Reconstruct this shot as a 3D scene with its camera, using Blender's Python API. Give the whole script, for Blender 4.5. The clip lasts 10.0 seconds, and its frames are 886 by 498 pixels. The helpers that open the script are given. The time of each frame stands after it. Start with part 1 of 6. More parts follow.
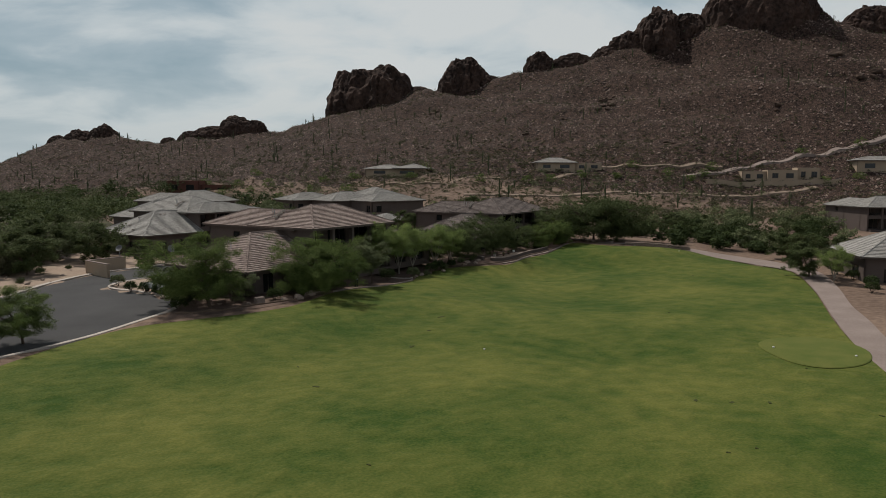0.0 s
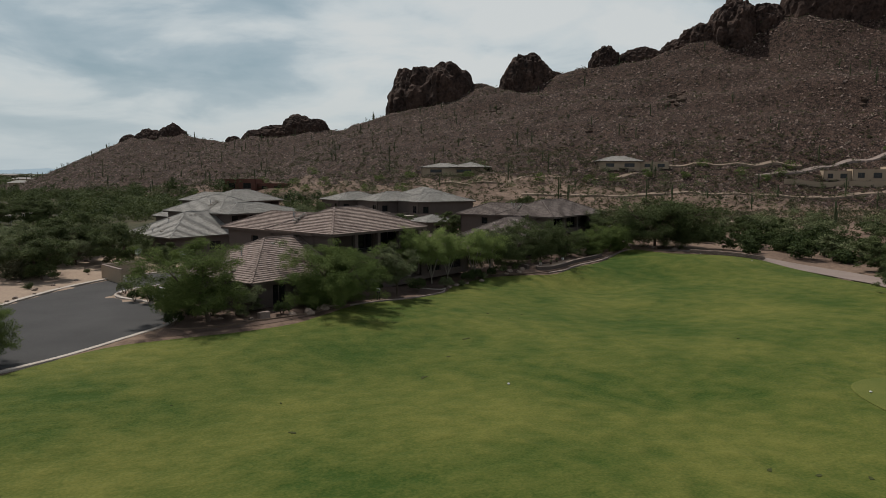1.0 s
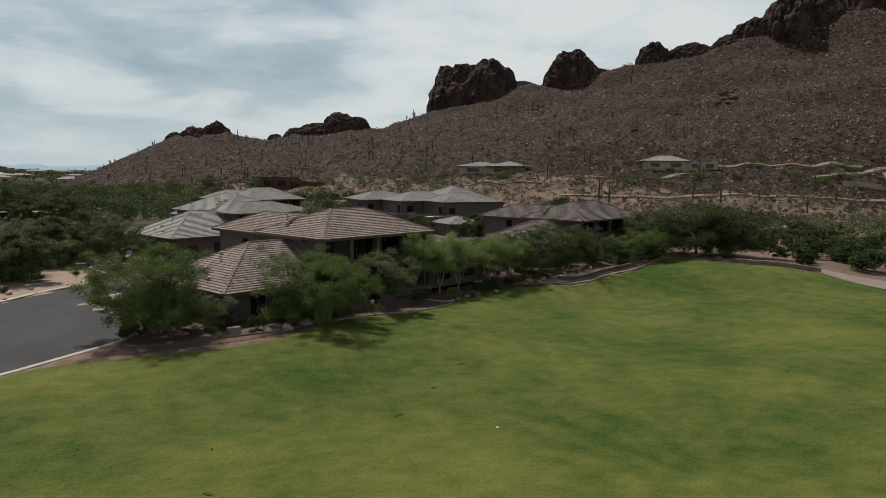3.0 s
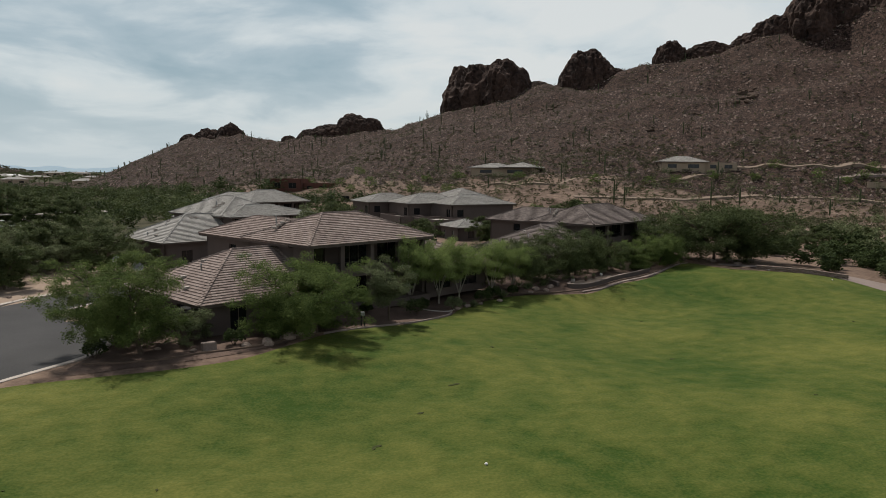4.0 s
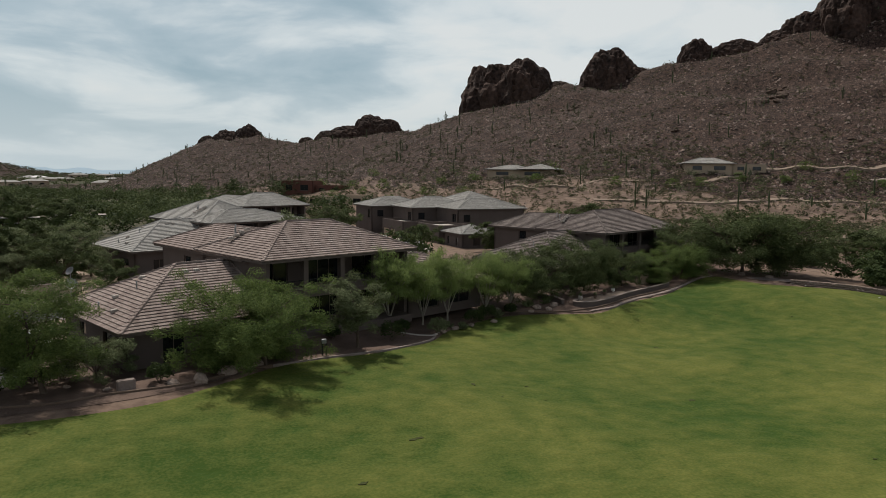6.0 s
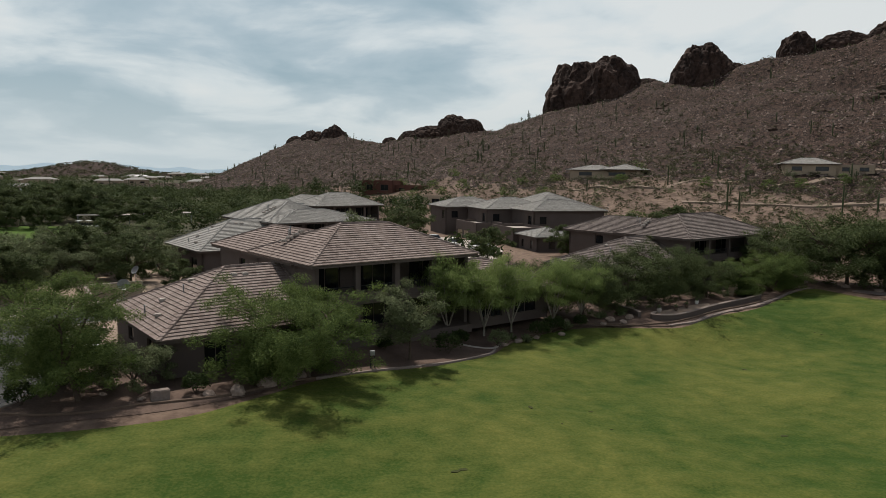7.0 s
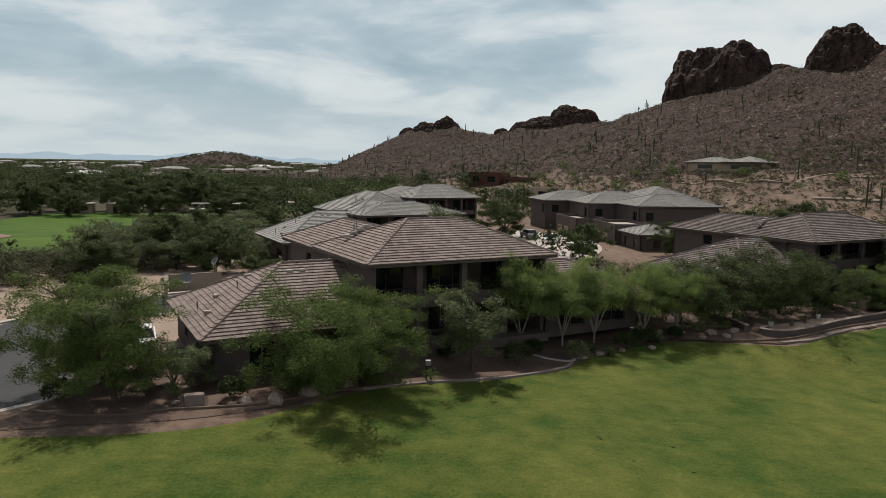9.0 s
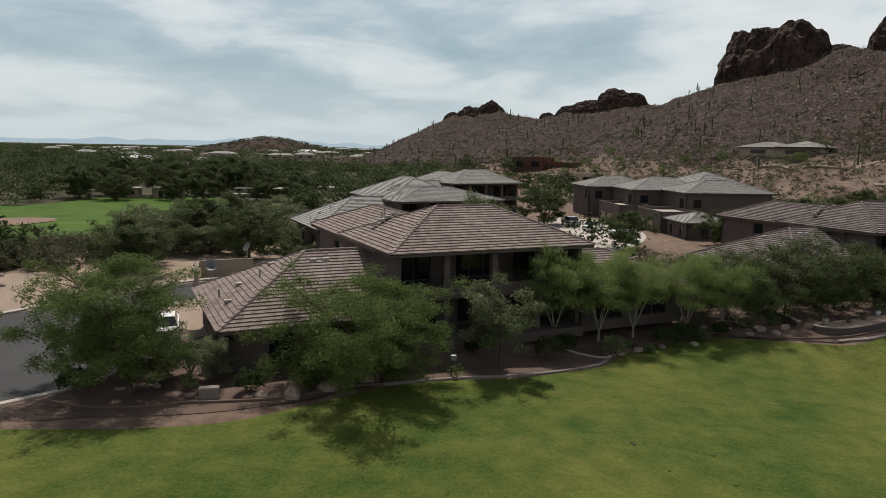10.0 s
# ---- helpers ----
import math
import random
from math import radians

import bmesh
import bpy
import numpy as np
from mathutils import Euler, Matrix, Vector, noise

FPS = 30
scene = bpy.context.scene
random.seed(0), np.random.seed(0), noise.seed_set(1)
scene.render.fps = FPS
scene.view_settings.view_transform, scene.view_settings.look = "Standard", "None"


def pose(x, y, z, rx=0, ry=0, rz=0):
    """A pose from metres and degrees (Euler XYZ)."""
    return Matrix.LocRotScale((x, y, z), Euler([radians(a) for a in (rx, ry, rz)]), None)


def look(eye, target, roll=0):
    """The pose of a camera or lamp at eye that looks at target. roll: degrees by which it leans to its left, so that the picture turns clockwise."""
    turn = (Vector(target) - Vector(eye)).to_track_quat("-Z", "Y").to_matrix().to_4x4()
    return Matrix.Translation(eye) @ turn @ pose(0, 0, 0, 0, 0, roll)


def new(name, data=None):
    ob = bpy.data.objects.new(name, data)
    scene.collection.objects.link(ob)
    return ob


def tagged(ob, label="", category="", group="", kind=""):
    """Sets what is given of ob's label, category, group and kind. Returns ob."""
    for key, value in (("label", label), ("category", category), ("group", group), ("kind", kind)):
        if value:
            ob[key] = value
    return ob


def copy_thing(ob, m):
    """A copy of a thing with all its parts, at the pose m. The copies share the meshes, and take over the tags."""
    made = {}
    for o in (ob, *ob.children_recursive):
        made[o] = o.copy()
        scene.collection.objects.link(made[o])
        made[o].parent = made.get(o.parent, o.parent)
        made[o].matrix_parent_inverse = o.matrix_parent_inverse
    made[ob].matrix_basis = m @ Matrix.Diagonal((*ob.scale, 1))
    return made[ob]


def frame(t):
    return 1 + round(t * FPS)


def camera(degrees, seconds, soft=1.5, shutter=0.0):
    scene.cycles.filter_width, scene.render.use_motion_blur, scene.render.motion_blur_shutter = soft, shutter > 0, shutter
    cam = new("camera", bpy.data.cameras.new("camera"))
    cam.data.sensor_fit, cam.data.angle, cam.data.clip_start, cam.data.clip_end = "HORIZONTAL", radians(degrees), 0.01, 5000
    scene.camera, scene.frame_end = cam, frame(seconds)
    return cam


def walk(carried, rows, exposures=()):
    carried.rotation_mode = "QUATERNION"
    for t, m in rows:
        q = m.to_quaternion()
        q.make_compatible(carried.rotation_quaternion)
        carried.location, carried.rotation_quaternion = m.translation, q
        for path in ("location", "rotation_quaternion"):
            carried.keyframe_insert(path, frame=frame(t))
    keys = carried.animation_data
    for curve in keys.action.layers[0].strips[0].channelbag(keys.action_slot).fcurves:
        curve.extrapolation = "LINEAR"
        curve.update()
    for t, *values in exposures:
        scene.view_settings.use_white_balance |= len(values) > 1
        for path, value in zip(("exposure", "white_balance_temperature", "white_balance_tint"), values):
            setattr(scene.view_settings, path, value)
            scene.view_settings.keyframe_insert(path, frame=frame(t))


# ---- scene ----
cam = camera(64.3, 10.0, 0.75)
PATH = [
    (0, (-36.702, -35.912, 12.634), (-35.707, -34.19, 12.422), 0.2),
    (0.5, (-32.142, -31.73, 12.729), (-31.265, -29.945, 12.513), 0.3),
    (1, (-29.693, -29.85, 12.79), (-28.86, -28.045, 12.573), 0.3),
    (1.5, (-27.879, -28.46, 12.788), (-27.067, -26.646, 12.568), 0.4),
    (2, (-26.175, -27.054, 12.705), (-25.394, -25.226, 12.486), 0.6),
    (2.5, (-24.564, -25.576, 12.712), (-23.814, -23.734, 12.492), 0.7),
    (4, (-19.858, -20.396, 12.768), (-19.185, -18.525, 12.551), 0.6),
    (4.5, (-18.378, -18.46, 12.783), (-17.703, -16.59, 12.569), 0.6),
    (5, (-16.876, -16.593, 12.833), (-16.198, -14.724, 12.618), 0.6),
    (5.2, (-16.34, -15.957, 12.849), (-15.658, -14.089, 12.634), 0.6),
    (6.5, (-12.352, -11.31, 12.83), (-11.84, -9.388, 12.618), 0.7),
    (7, (-11.146, -9.783, 12.872), (-10.763, -7.832, 12.657), 0.8),
    (7.5, (-9.843, -8.54, 12.877), (-9.581, -6.569, 12.659), 0.9),
    (8, (-8.964, -7.413, 12.885), (-8.725, -5.44, 12.663), 0.9),
    (8.5, (-8.225, -6.412, 12.903), (-8.11, -4.429, 12.665), 1.0),
    (9, (-7.584, -5.548, 12.933), (-7.518, -3.564, 12.689), 1.1),
    (9.5, (-7.057, -4.602, 12.92), (-7.067, -2.618, 12.664), 1.1),
    (10, (-6.548, -3.47, 12.937), (-6.608, -1.492, 12.649), 1.1),
]
walk(cam, [(t, look(eye, target, roll)) for t, eye, target, roll in PATH], [(0, -0.36), (2.5, -0.19), (5, -0.12), (10, -0.05)])

# ---- sky and sun ----
CLOUD_AT = (0.6, 2.3)
SUN_AZ, SUN_EL = radians(-10.0), radians(58.0)      # azimuth from +y towards +x
world = bpy.data.worlds.new("world")
scene.world = world
world.use_nodes = True
wn, wl = world.node_tree.nodes, world.node_tree.links
wn.clear()
w_out = wn.new("ShaderNodeOutputWorld")
w_bg = wn.new("ShaderNodeBackground")
w_sky = wn.new("ShaderNodeTexSky")
w_sky.sky_type, w_sky.sun_disc = "NISHITA", False
w_sky.sun_elevation, w_sky.sun_rotation = SUN_EL, SUN_AZ
w_sky.air_density, w_sky.dust_density = 1.0, 1.5
w_co = wn.new("ShaderNodeTexCoord")
w_sep = wn.new("ShaderNodeSeparateXYZ")
w_up = wn.new("ShaderNodeMath")
w_up.operation, w_up.inputs[1].default_value = "ADD", 0.21
w_max = wn.new("ShaderNodeMath")
w_max.operation, w_max.inputs[1].default_value = "MAXIMUM", 0.05
w_dx, w_dy = wn.new("ShaderNodeMath"), wn.new("ShaderNodeMath")
w_dx.operation = w_dy.operation = "DIVIDE"
w_com = wn.new("ShaderNodeCombineXYZ")
w_map = wn.new("ShaderNodeMapping")
w_map.inputs["Location"].default_value = (CLOUD_AT[0], CLOUD_AT[1], 0.0)
w_n1 = wn.new("ShaderNodeTexNoise")
w_n1.inputs["Scale"].default_value, w_n1.inputs["Detail"].default_value = 1.45, 9.0
w_n1.inputs["Roughness"].default_value = 0.52
w_n1.inputs["Distortion"].default_value = 0.35
# a heavier bank of cloud stands over the plain, thinning towards the hill
w_dot = wn.new("ShaderNodeVectorMath")
w_dot.operation = "DOT_PRODUCT"
w_dot.inputs[1].default_value = (-0.20, 0.945, 0.26)
w_bank = wn.new("ShaderNodeMapRange")
w_bank.interpolation_type = "SMOOTHSTEP"
w_bank.inputs["From Min"].default_value, w_bank.inputs["From Max"].default_value = 0.90, 0.995
w_bank.inputs["To Min"].default_value, w_bank.inputs["To Max"].default_value = -0.05, 0.11
w_thin = wn.new("ShaderNodeMath")
w_thin.operation = "SUBTRACT"
w_r1 = wn.new("ShaderNodeValToRGB")
w_ramp = w_r1.color_ramp
w_ramp.elements[0].position, w_ramp.elements[0].color = 0.30, (4.3, 5.8, 6.6, 1)
w_ramp.elements[1].position, w_ramp.elements[1].color = 0.60, (9.9, 10.3, 10.2, 1)
e = w_ramp.elements.new(0.41)
e.color = (5.8, 7.1, 7.8, 1)
e = w_ramp.elements.new(0.47)
e.color = (7.6, 8.6, 9.0, 1)
e = w_ramp.elements.new(0.52)
e.color = (8.8, 9.6, 9.8, 1)
w_mix = wn.new("ShaderNodeMix")
w_mix.data_type = "RGBA"
w_high = wn.new("ShaderNodeMapRange")
w_high.inputs["From Min"].default_value, w_high.inputs["From Max"].default_value = 0.30, 0.60
w_high.inputs["To Min"].default_value, w_high.inputs["To Max"].default_value = 0.88, 0.30
wl.new(w_sep.outputs["Z"], w_high.inputs["Value"])
wl.new(w_high.outputs["Result"], w_mix.inputs["Factor"])
w_bg.inputs["Strength"].default_value = 0.08
wl.new(w_co.outputs["Generated"], w_sep.inputs["Vector"])
wl.new(w_sep.outputs["Z"], w_up.inputs[0])
wl.new(w_up.outputs[0], w_max.inputs[0])
for axis, div in (("X", w_dx), ("Y", w_dy)):
    wl.new(w_sep.outputs[axis], div.inputs[0])
    wl.new(w_max.outputs[0], div.inputs[1])
    wl.new(div.outputs[0], w_com.inputs[axis])
wl.new(w_com.outputs["Vector"], w_map.inputs["Vector"])
wl.new(w_map.outputs["Vector"], w_n1.inputs["Vector"])
wl.new(w_co.outputs["Generated"], w_dot.inputs[0])
wl.new(w_dot.outputs["Value"], w_bank.inputs["Value"])
wl.new(w_n1.outputs["Fac"], w_thin.inputs[0])
wl.new(w_bank.outputs["Result"], w_thin.inputs[1])
wl.new(w_thin.outputs[0], w_r1.inputs["Fac"])
wl.new(w_sky.outputs["Color"], w_mix.inputs["A"])
wl.new(w_r1.outputs["Color"], w_mix.inputs["B"])
w_hz = wn.new("ShaderNodeMapRange")
w_hz.inputs["From Min"].default_value, w_hz.inputs["From Max"].default_value = 0.0, 0.13
w_hz.inputs["To Min"].default_value, w_hz.inputs["To Max"].default_value = 0.85, 0.0
w_hm = wn.new("ShaderNodeMix")
w_hm.data_type = "RGBA"
w_hm.inputs["B"].default_value = (7.4, 8.4, 8.8, 1)
wl.new(w_sep.outputs["Z"], w_hz.inputs["Value"])
wl.new(w_hz.outputs["Result"], w_hm.inputs["Factor"])
wl.new(w_mix.outputs["Result"], w_hm.inputs["A"])
wl.new(w_hm.outputs["Result"], w_bg.inputs["Color"])
wl.new(w_bg.outputs["Background"], w_out.inputs["Surface"])

sun = new("sun", bpy.data.lights.new("sun", "SUN"))
sun.data.energy, sun.data.angle, sun.data.color = 5.0, radians(1.0), (1.0, 0.95, 0.87)
to_sun = Vector((math.sin(SUN_AZ) * math.cos(SUN_EL), math.cos(SUN_AZ) * math.cos(SUN_EL), math.sin(SUN_EL)))
sun.matrix_world = look(to_sun * 200, (0, 0, 0))


# ---- materials ----
TONE = 0.74      # all base colours share this scale


def mat(name, dark, light, scale=1.0, rough=0.85, bump=0.3, fine=12.0, metal=0.0, per="", spec=0.1, low=0.3, high=0.7, blend=0.5, grain=0.0):
    """A mottled surface: colour between dark and light by two sizes of noise, with relief."""
    dark, light = [c * TONE for c in dark], [c * TONE for c in light]
    m = bpy.data.materials.new(name)
    m.use_nodes = True
    n, l = m.node_tree.nodes, m.node_tree.links
    b = n["Principled BSDF"]
    co = n.new("ShaderNodeTexCoord")
    a, c = n.new("ShaderNodeTexNoise"), n.new("ShaderNodeTexNoise")
    a.inputs["Scale"].default_value, a.inputs["Detail"].default_value = scale, 5
    c.inputs["Scale"].default_value, c.inputs["Detail"].default_value = scale * fine, 4
    add = n.new("ShaderNodeMath")
    add.operation = "MULTIPLY_ADD"
    add.inputs[1].default_value = 1 - blend
    half = n.new("ShaderNodeMath")
    half.operation = "MULTIPLY"
    half.inputs[1].default_value = blend
    ramp = n.new("ShaderNodeValToRGB")
    ramp.color_ramp.elements[0].position, ramp.color_ramp.elements[1].position = low, high
    ramp.color_ramp.elements[0].color, ramp.color_ramp.elements[1].color = (*dark, 1), (*light, 1)
    for x in (a, c):
        l.new(co.outputs["Object"], x.inputs["Vector"])
    l.new(c.outputs["Fac"], half.inputs[0])
    l.new(a.outputs["Fac"], add.inputs[0])
    l.new(half.outputs[0], add.inputs[2])
    last = add.outputs[0]
    if grain:
        g = n.new("ShaderNodeTexNoise")
        g.inputs["Scale"].default_value, g.inputs["Detail"].default_value = 7.0, 3
        ga = n.new("ShaderNodeMath")
        ga.operation = "MULTIPLY_ADD"
        ga.inputs[1].default_value = grain
        gs = n.new("ShaderNodeMath")
        gs.operation = "SUBTRACT"
        gs.inputs[1].default_value = grain / 2
        l.new(co.outputs["Object"], g.inputs["Vector"])
        l.new(g.outputs["Fac"], ga.inputs[0])
        l.new(last, ga.inputs[2])
        l.new(ga.outputs[0], gs.inputs[0])
        last = gs.outputs[0]
    if per:
        src = n.new("ShaderNodeObjectInfo") if per == "object" else n.new("ShaderNodeNewGeometry")
        rnd = n.new("ShaderNodeMath")
        rnd.operation = "MULTIPLY_ADD"
        rnd.inputs[1].default_value = 0.28
        sub = n.new("ShaderNodeMath")
        sub.operation = "SUBTRACT"
        sub.inputs[1].default_value = 0.14
        l.new(src.outputs["Random" if per == "object" else "Random Per Island"], rnd.inputs[0])
        l.new(last, rnd.inputs[2])
        l.new(rnd.outputs[0], sub.inputs[0])
        last = sub.outputs[0]
    l.new(last, ramp.inputs["Fac"])
    l.new(ramp.outputs["Color"], b.inputs["Base Color"])
    b.inputs["Roughness"].default_value, b.inputs["Metallic"].default_value = rough, metal
    b.inputs["Specular IOR Level"].default_value = spec
    if bump:
        bp = n.new("ShaderNodeBump")
        bp.inputs["Strength"].default_value, bp.inputs["Distance"].default_value = bump, 0.4 / max(scale * fine, 0.2)
        l.new(c.outputs["Fac"], bp.inputs["Height"])
        l.new(bp.outputs["Normal"], b.inputs["Normal"])
    return m


M_DESERT = mat("desert_soil", (0.10, 0.066, 0.05), (0.27, 0.19, 0.14), 0.06, 0.95, 0.6, 26, low=0.33, high=0.72)
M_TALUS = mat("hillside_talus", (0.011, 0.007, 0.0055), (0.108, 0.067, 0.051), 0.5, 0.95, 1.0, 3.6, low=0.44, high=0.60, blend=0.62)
M_REDFLAT = mat("reddish_desert", (0.078, 0.052, 0.039), (0.27, 0.192, 0.145), 0.09, 0.95, 0.8, 9, low=0.35, high=0.68)
M_SAND = mat("pale_sand", (0.25, 0.185, 0.14), (0.38, 0.29, 0.22), 0.25, 0.95, 0.5, 18)
M_GRAVEL = mat("gravel", (0.075, 0.050, 0.040), (0.18, 0.125, 0.098), 0.6, 0.95, 0.8, 22)
M_LAWN = mat("mown_grass", (0.036, 0.068, 0.009), (0.140, 0.143, 0.032), 0.075, 0.95, 0.6, 9, spec=0.1, low=0.36, high=0.68, blend=0.36, grain=0.34)
M_GREEN = mat("tee_grass", (0.066, 0.10, 0.018), (0.15, 0.15, 0.04), 0.5, 0.95, 0.3, 20, spec=0.1)
M_ASPHALT = mat("asphalt", (0.045, 0.044, 0.044), (0.08, 0.077, 0.076), 0.2, 0.9, 0.3, 60)
M_CONCRETE = mat("kerb_concrete", (0.36, 0.31, 0.27), (0.52, 0.46, 0.41), 0.8, 0.9, 0.2, 14)
M_PATH = mat("path_concrete", (0.20, 0.155, 0.135), (0.31, 0.25, 0.22), 0.35, 0.9, 0.2, 20)
M_EDGE = mat("edging_steel", (0.11, 0.075, 0.055), (0.17, 0.12, 0.09), 2, 0.8, 0.2)
M_STUCCO = mat("stucco", (0.105, 0.082, 0.073), (0.145, 0.115, 0.103), 0.5, 0.92, 0.25, 40)
M_STUCCO_TAN = mat("tan_stucco", (0.38, 0.29, 0.21), (0.48, 0.38, 0.28), 0.3, 0.92, 0.2, 30)
M_STUCCO_RED = mat("red_stucco", (0.10, 0.045, 0.035), (0.15, 0.07, 0.055), 0.3, 0.92, 0.2, 30)
M_TILE = mat("roof_tile", (0.15, 0.11, 0.095), (0.37, 0.295, 0.26), 0.5, 0.85, 0.25, 12, per="island", low=0.25, high=0.85)
M_TILE_ONE = mat("roof_tile_single", (0.15, 0.11, 0.095), (0.37, 0.295, 0.26), 0.5, 0.85, 0.25, 12, per="object", low=0.25, high=0.85)
M_TILE_GREY = mat("grey_roof_tile", (0.24, 0.225, 0.205), (0.42, 0.40, 0.37), 0.5, 0.85, 0.25, 12, per="island", low=0.25, high=0.85)
M_TILE_DARK = mat("dark_roof_tile", (0.085, 0.068, 0.062), (0.25, 0.205, 0.185), 0.5, 0.85, 0.25, 12, per="island", low=0.25, high=0.85)
M_UNDER = mat("roof_underlay", (0.045, 0.035, 0.03), (0.07, 0.055, 0.05), 1, 0.9, 0.1)
M_FASCIA = mat("fascia", (0.10, 0.078, 0.068), (0.14, 0.11, 0.095), 1, 0.8, 0.1)
M_GLASS = mat("dark_glass", (0.012, 0.013, 0.015), (0.02, 0.022, 0.025), 0.5, 0.08, 0.0, spec=0.4)
M_WHITE = mat("white_paint", (0.68, 0.66, 0.62), (0.78, 0.76, 0.73), 1, 0.6, 0.05)
M_ROCK = mat("dark_cliff_rock", (0.020, 0.0145, 0.013), (0.115, 0.072, 0.056), 0.06, 0.95, 1.0, 9, low=0.36, high=0.70)
M_BOULDER = mat("boulder", (0.13, 0.092, 0.072), (0.36, 0.28, 0.23), 0.35, 0.95, 0.6, 8, per="island")
M_HILLROCK = mat("hill_rubble", (0.10, 0.07, 0.057), (0.52, 0.40, 0.34), 0.1, 0.95, 0.6, 8, per="island", low=0.32, high=0.88)
M_BARK = mat("bark", (0.07, 0.05, 0.038), (0.15, 0.115, 0.09), 2, 0.95, 0.6, 10)
M_PALEBARK = mat("pale_bark", (0.22, 0.19, 0.15), (0.36, 0.32, 0.27), 2, 0.9, 0.4, 10)
M_METAL = mat("dull_metal", (0.25, 0.25, 0.25), (0.4, 0.4, 0.4), 2, 0.5, 0.05, metal=0.6)
M_DARK = mat("black_plastic", (0.02, 0.02, 0.02), (0.035, 0.035, 0.035), 2, 0.5, 0.05)
# distance haze painted into the base colour; emission keeps the backlit range pale
M_HAZE_GLOW = mat("painted_haze_mountain", (0.26, 0.34, 0.40), (0.34, 0.42, 0.47), 0.002, 1.0, 0.0)
M_HAZE_GLOW.node_tree.nodes["Principled BSDF"].inputs["Emission Color"].default_value = (0.40, 0.49, 0.54, 1)
M_HAZE_GLOW.node_tree.nodes["Principled BSDF"].inputs["Emission Strength"].default_value = 0.85
M_SCRUBLAND = mat("scrubland_floor", (0.03, 0.036, 0.016), (0.11, 0.09, 0.055), 0.03, 0.95, 0.4, 16, low=0.35, high=0.7)
M_TRACK = mat("dirt_track", (0.20, 0.15, 0.115), (0.29, 0.22, 0.17), 0.2, 0.95, 0.3, 10)
M_FAIRWAY = mat("far_grass", (0.035, 0.085, 0.010), (0.095, 0.145, 0.022), 0.03, 0.95, 0.3, 6, spec=0.1)
M_WATERLESS = mat("bunker_sand", (0.20, 0.13, 0.095), (0.26, 0.18, 0.14), 0.3, 0.95, 0.3, 10)


def leaf_mat(name, dark, light, sheen=0.25):
    m = mat(name, dark, light, 0.8, 0.7, 0.0, 6, per="island", spec=0.05, low=0.28, high=0.82)
    n, l = m.node_tree.nodes, m.node_tree.links
    b = n["Principled BSDF"]
    t = n.new("ShaderNodeBsdfTranslucent")
    mx = n.new("ShaderNodeMixShader")
    mx.inputs[0].default_value = sheen
    l.new(b.inputs["Base Color"].links[0].from_socket, t.inputs["Color"])
    l.new(b.outputs[0], mx.inputs[1])
    l.new(t.outputs[0], mx.inputs[2])
    l.new(mx.outputs[0], n["Material Output"].inputs["Surface"])
    return m


M_LEAF = leaf_mat("mesquite_leaf", (0.056, 0.090, 0.026), (0.225, 0.28, 0.085), 0.36)
M_LEAF_WOOD = leaf_mat("wood_leaf", (0.042, 0.062, 0.022), (0.15, 0.174, 0.070))
M_LEAF_LIGHT = leaf_mat("paloverde_leaf", (0.12, 0.17, 0.048), (0.37, 0.45, 0.16), 0.45)
M_LEAF_GREY = leaf_mat("ironwood_leaf", (0.085, 0.105, 0.048), (0.24, 0.265, 0.135))
M_LEAF_DARK = leaf_mat("dark_leaf", (0.024, 0.040, 0.014), (0.085, 0.110, 0.036))
M_SCRUB = leaf_mat("scrub_leaf", (0.055, 0.058, 0.03), (0.17, 0.165, 0.095))
M_DRY = leaf_mat("dry_scrub", (0.13, 0.105, 0.06), (0.26, 0.21, 0.13))
M_CACTUS = mat("cactus_skin", (0.05, 0.065, 0.03), (0.10, 0.115, 0.06), 1.5, 0.8, 0.3)


# ---- mesh tools ----
def mesh_object(name, bm_or_data, material, parent=None, label=""):
    if isinstance(bm_or_data, bmesh.types.BMesh):
        me = bpy.data.meshes.new(name)
        bm_or_data.to_mesh(me)
        bm_or_data.free()
    else:
        me = bm_or_data
    if material is not None and not me.materials:
        me.materials.append(material)
    ob = new(name, me)
    if parent is not None:
        ob.parent = parent
    if label:
        tagged(ob, label)
    return ob


def part(name, bm, material, parent, label=""):
    return mesh_object(name, bm, material, parent, label)


def arrays(name, verts, faces, material, smooth=False):
    """A mesh from numpy arrays; faces all of one size."""
    me = bpy.data.meshes.new(name)
    v, f = np.asarray(verts, np.float32), np.asarray(faces, np.int32)
    k = f.shape[1]
    me.vertices.add(len(v))
    me.vertices.foreach_set("co", v.ravel())
    me.loops.add(f.size)
    me.loops.foreach_set("vertex_index", f.ravel())
    me.polygons.add(len(f))
    me.polygons.foreach_set("loop_start", np.arange(len(f), dtype=np.int32) * k)
    me.polygons.foreach_set("use_smooth", np.full(len(f), smooth))
    me.update(calc_edges=True)
    me.validate()
    me.materials.append(material)
    return me


def box(bm, x0, y0, z0, x1, y1, z1, m=None):
    vs = [bm.verts.new(p) for p in ((x0, y0, z0), (x1, y0, z0), (x1, y1, z0), (x0, y1, z0),
                                    (x0, y0, z1), (x1, y0, z1), (x1, y1, z1), (x0, y1, z1))]
    for q in ((0, 3, 2, 1), (4, 5, 6, 7), (0, 1, 5, 4), (1, 2, 6, 5), (2, 3, 7, 6), (3, 0, 4, 7)):
        bm.faces.new([vs[i] for i in q])
    if m is not None:
        bmesh.ops.transform(bm, matrix=m, verts=vs)
    return vs


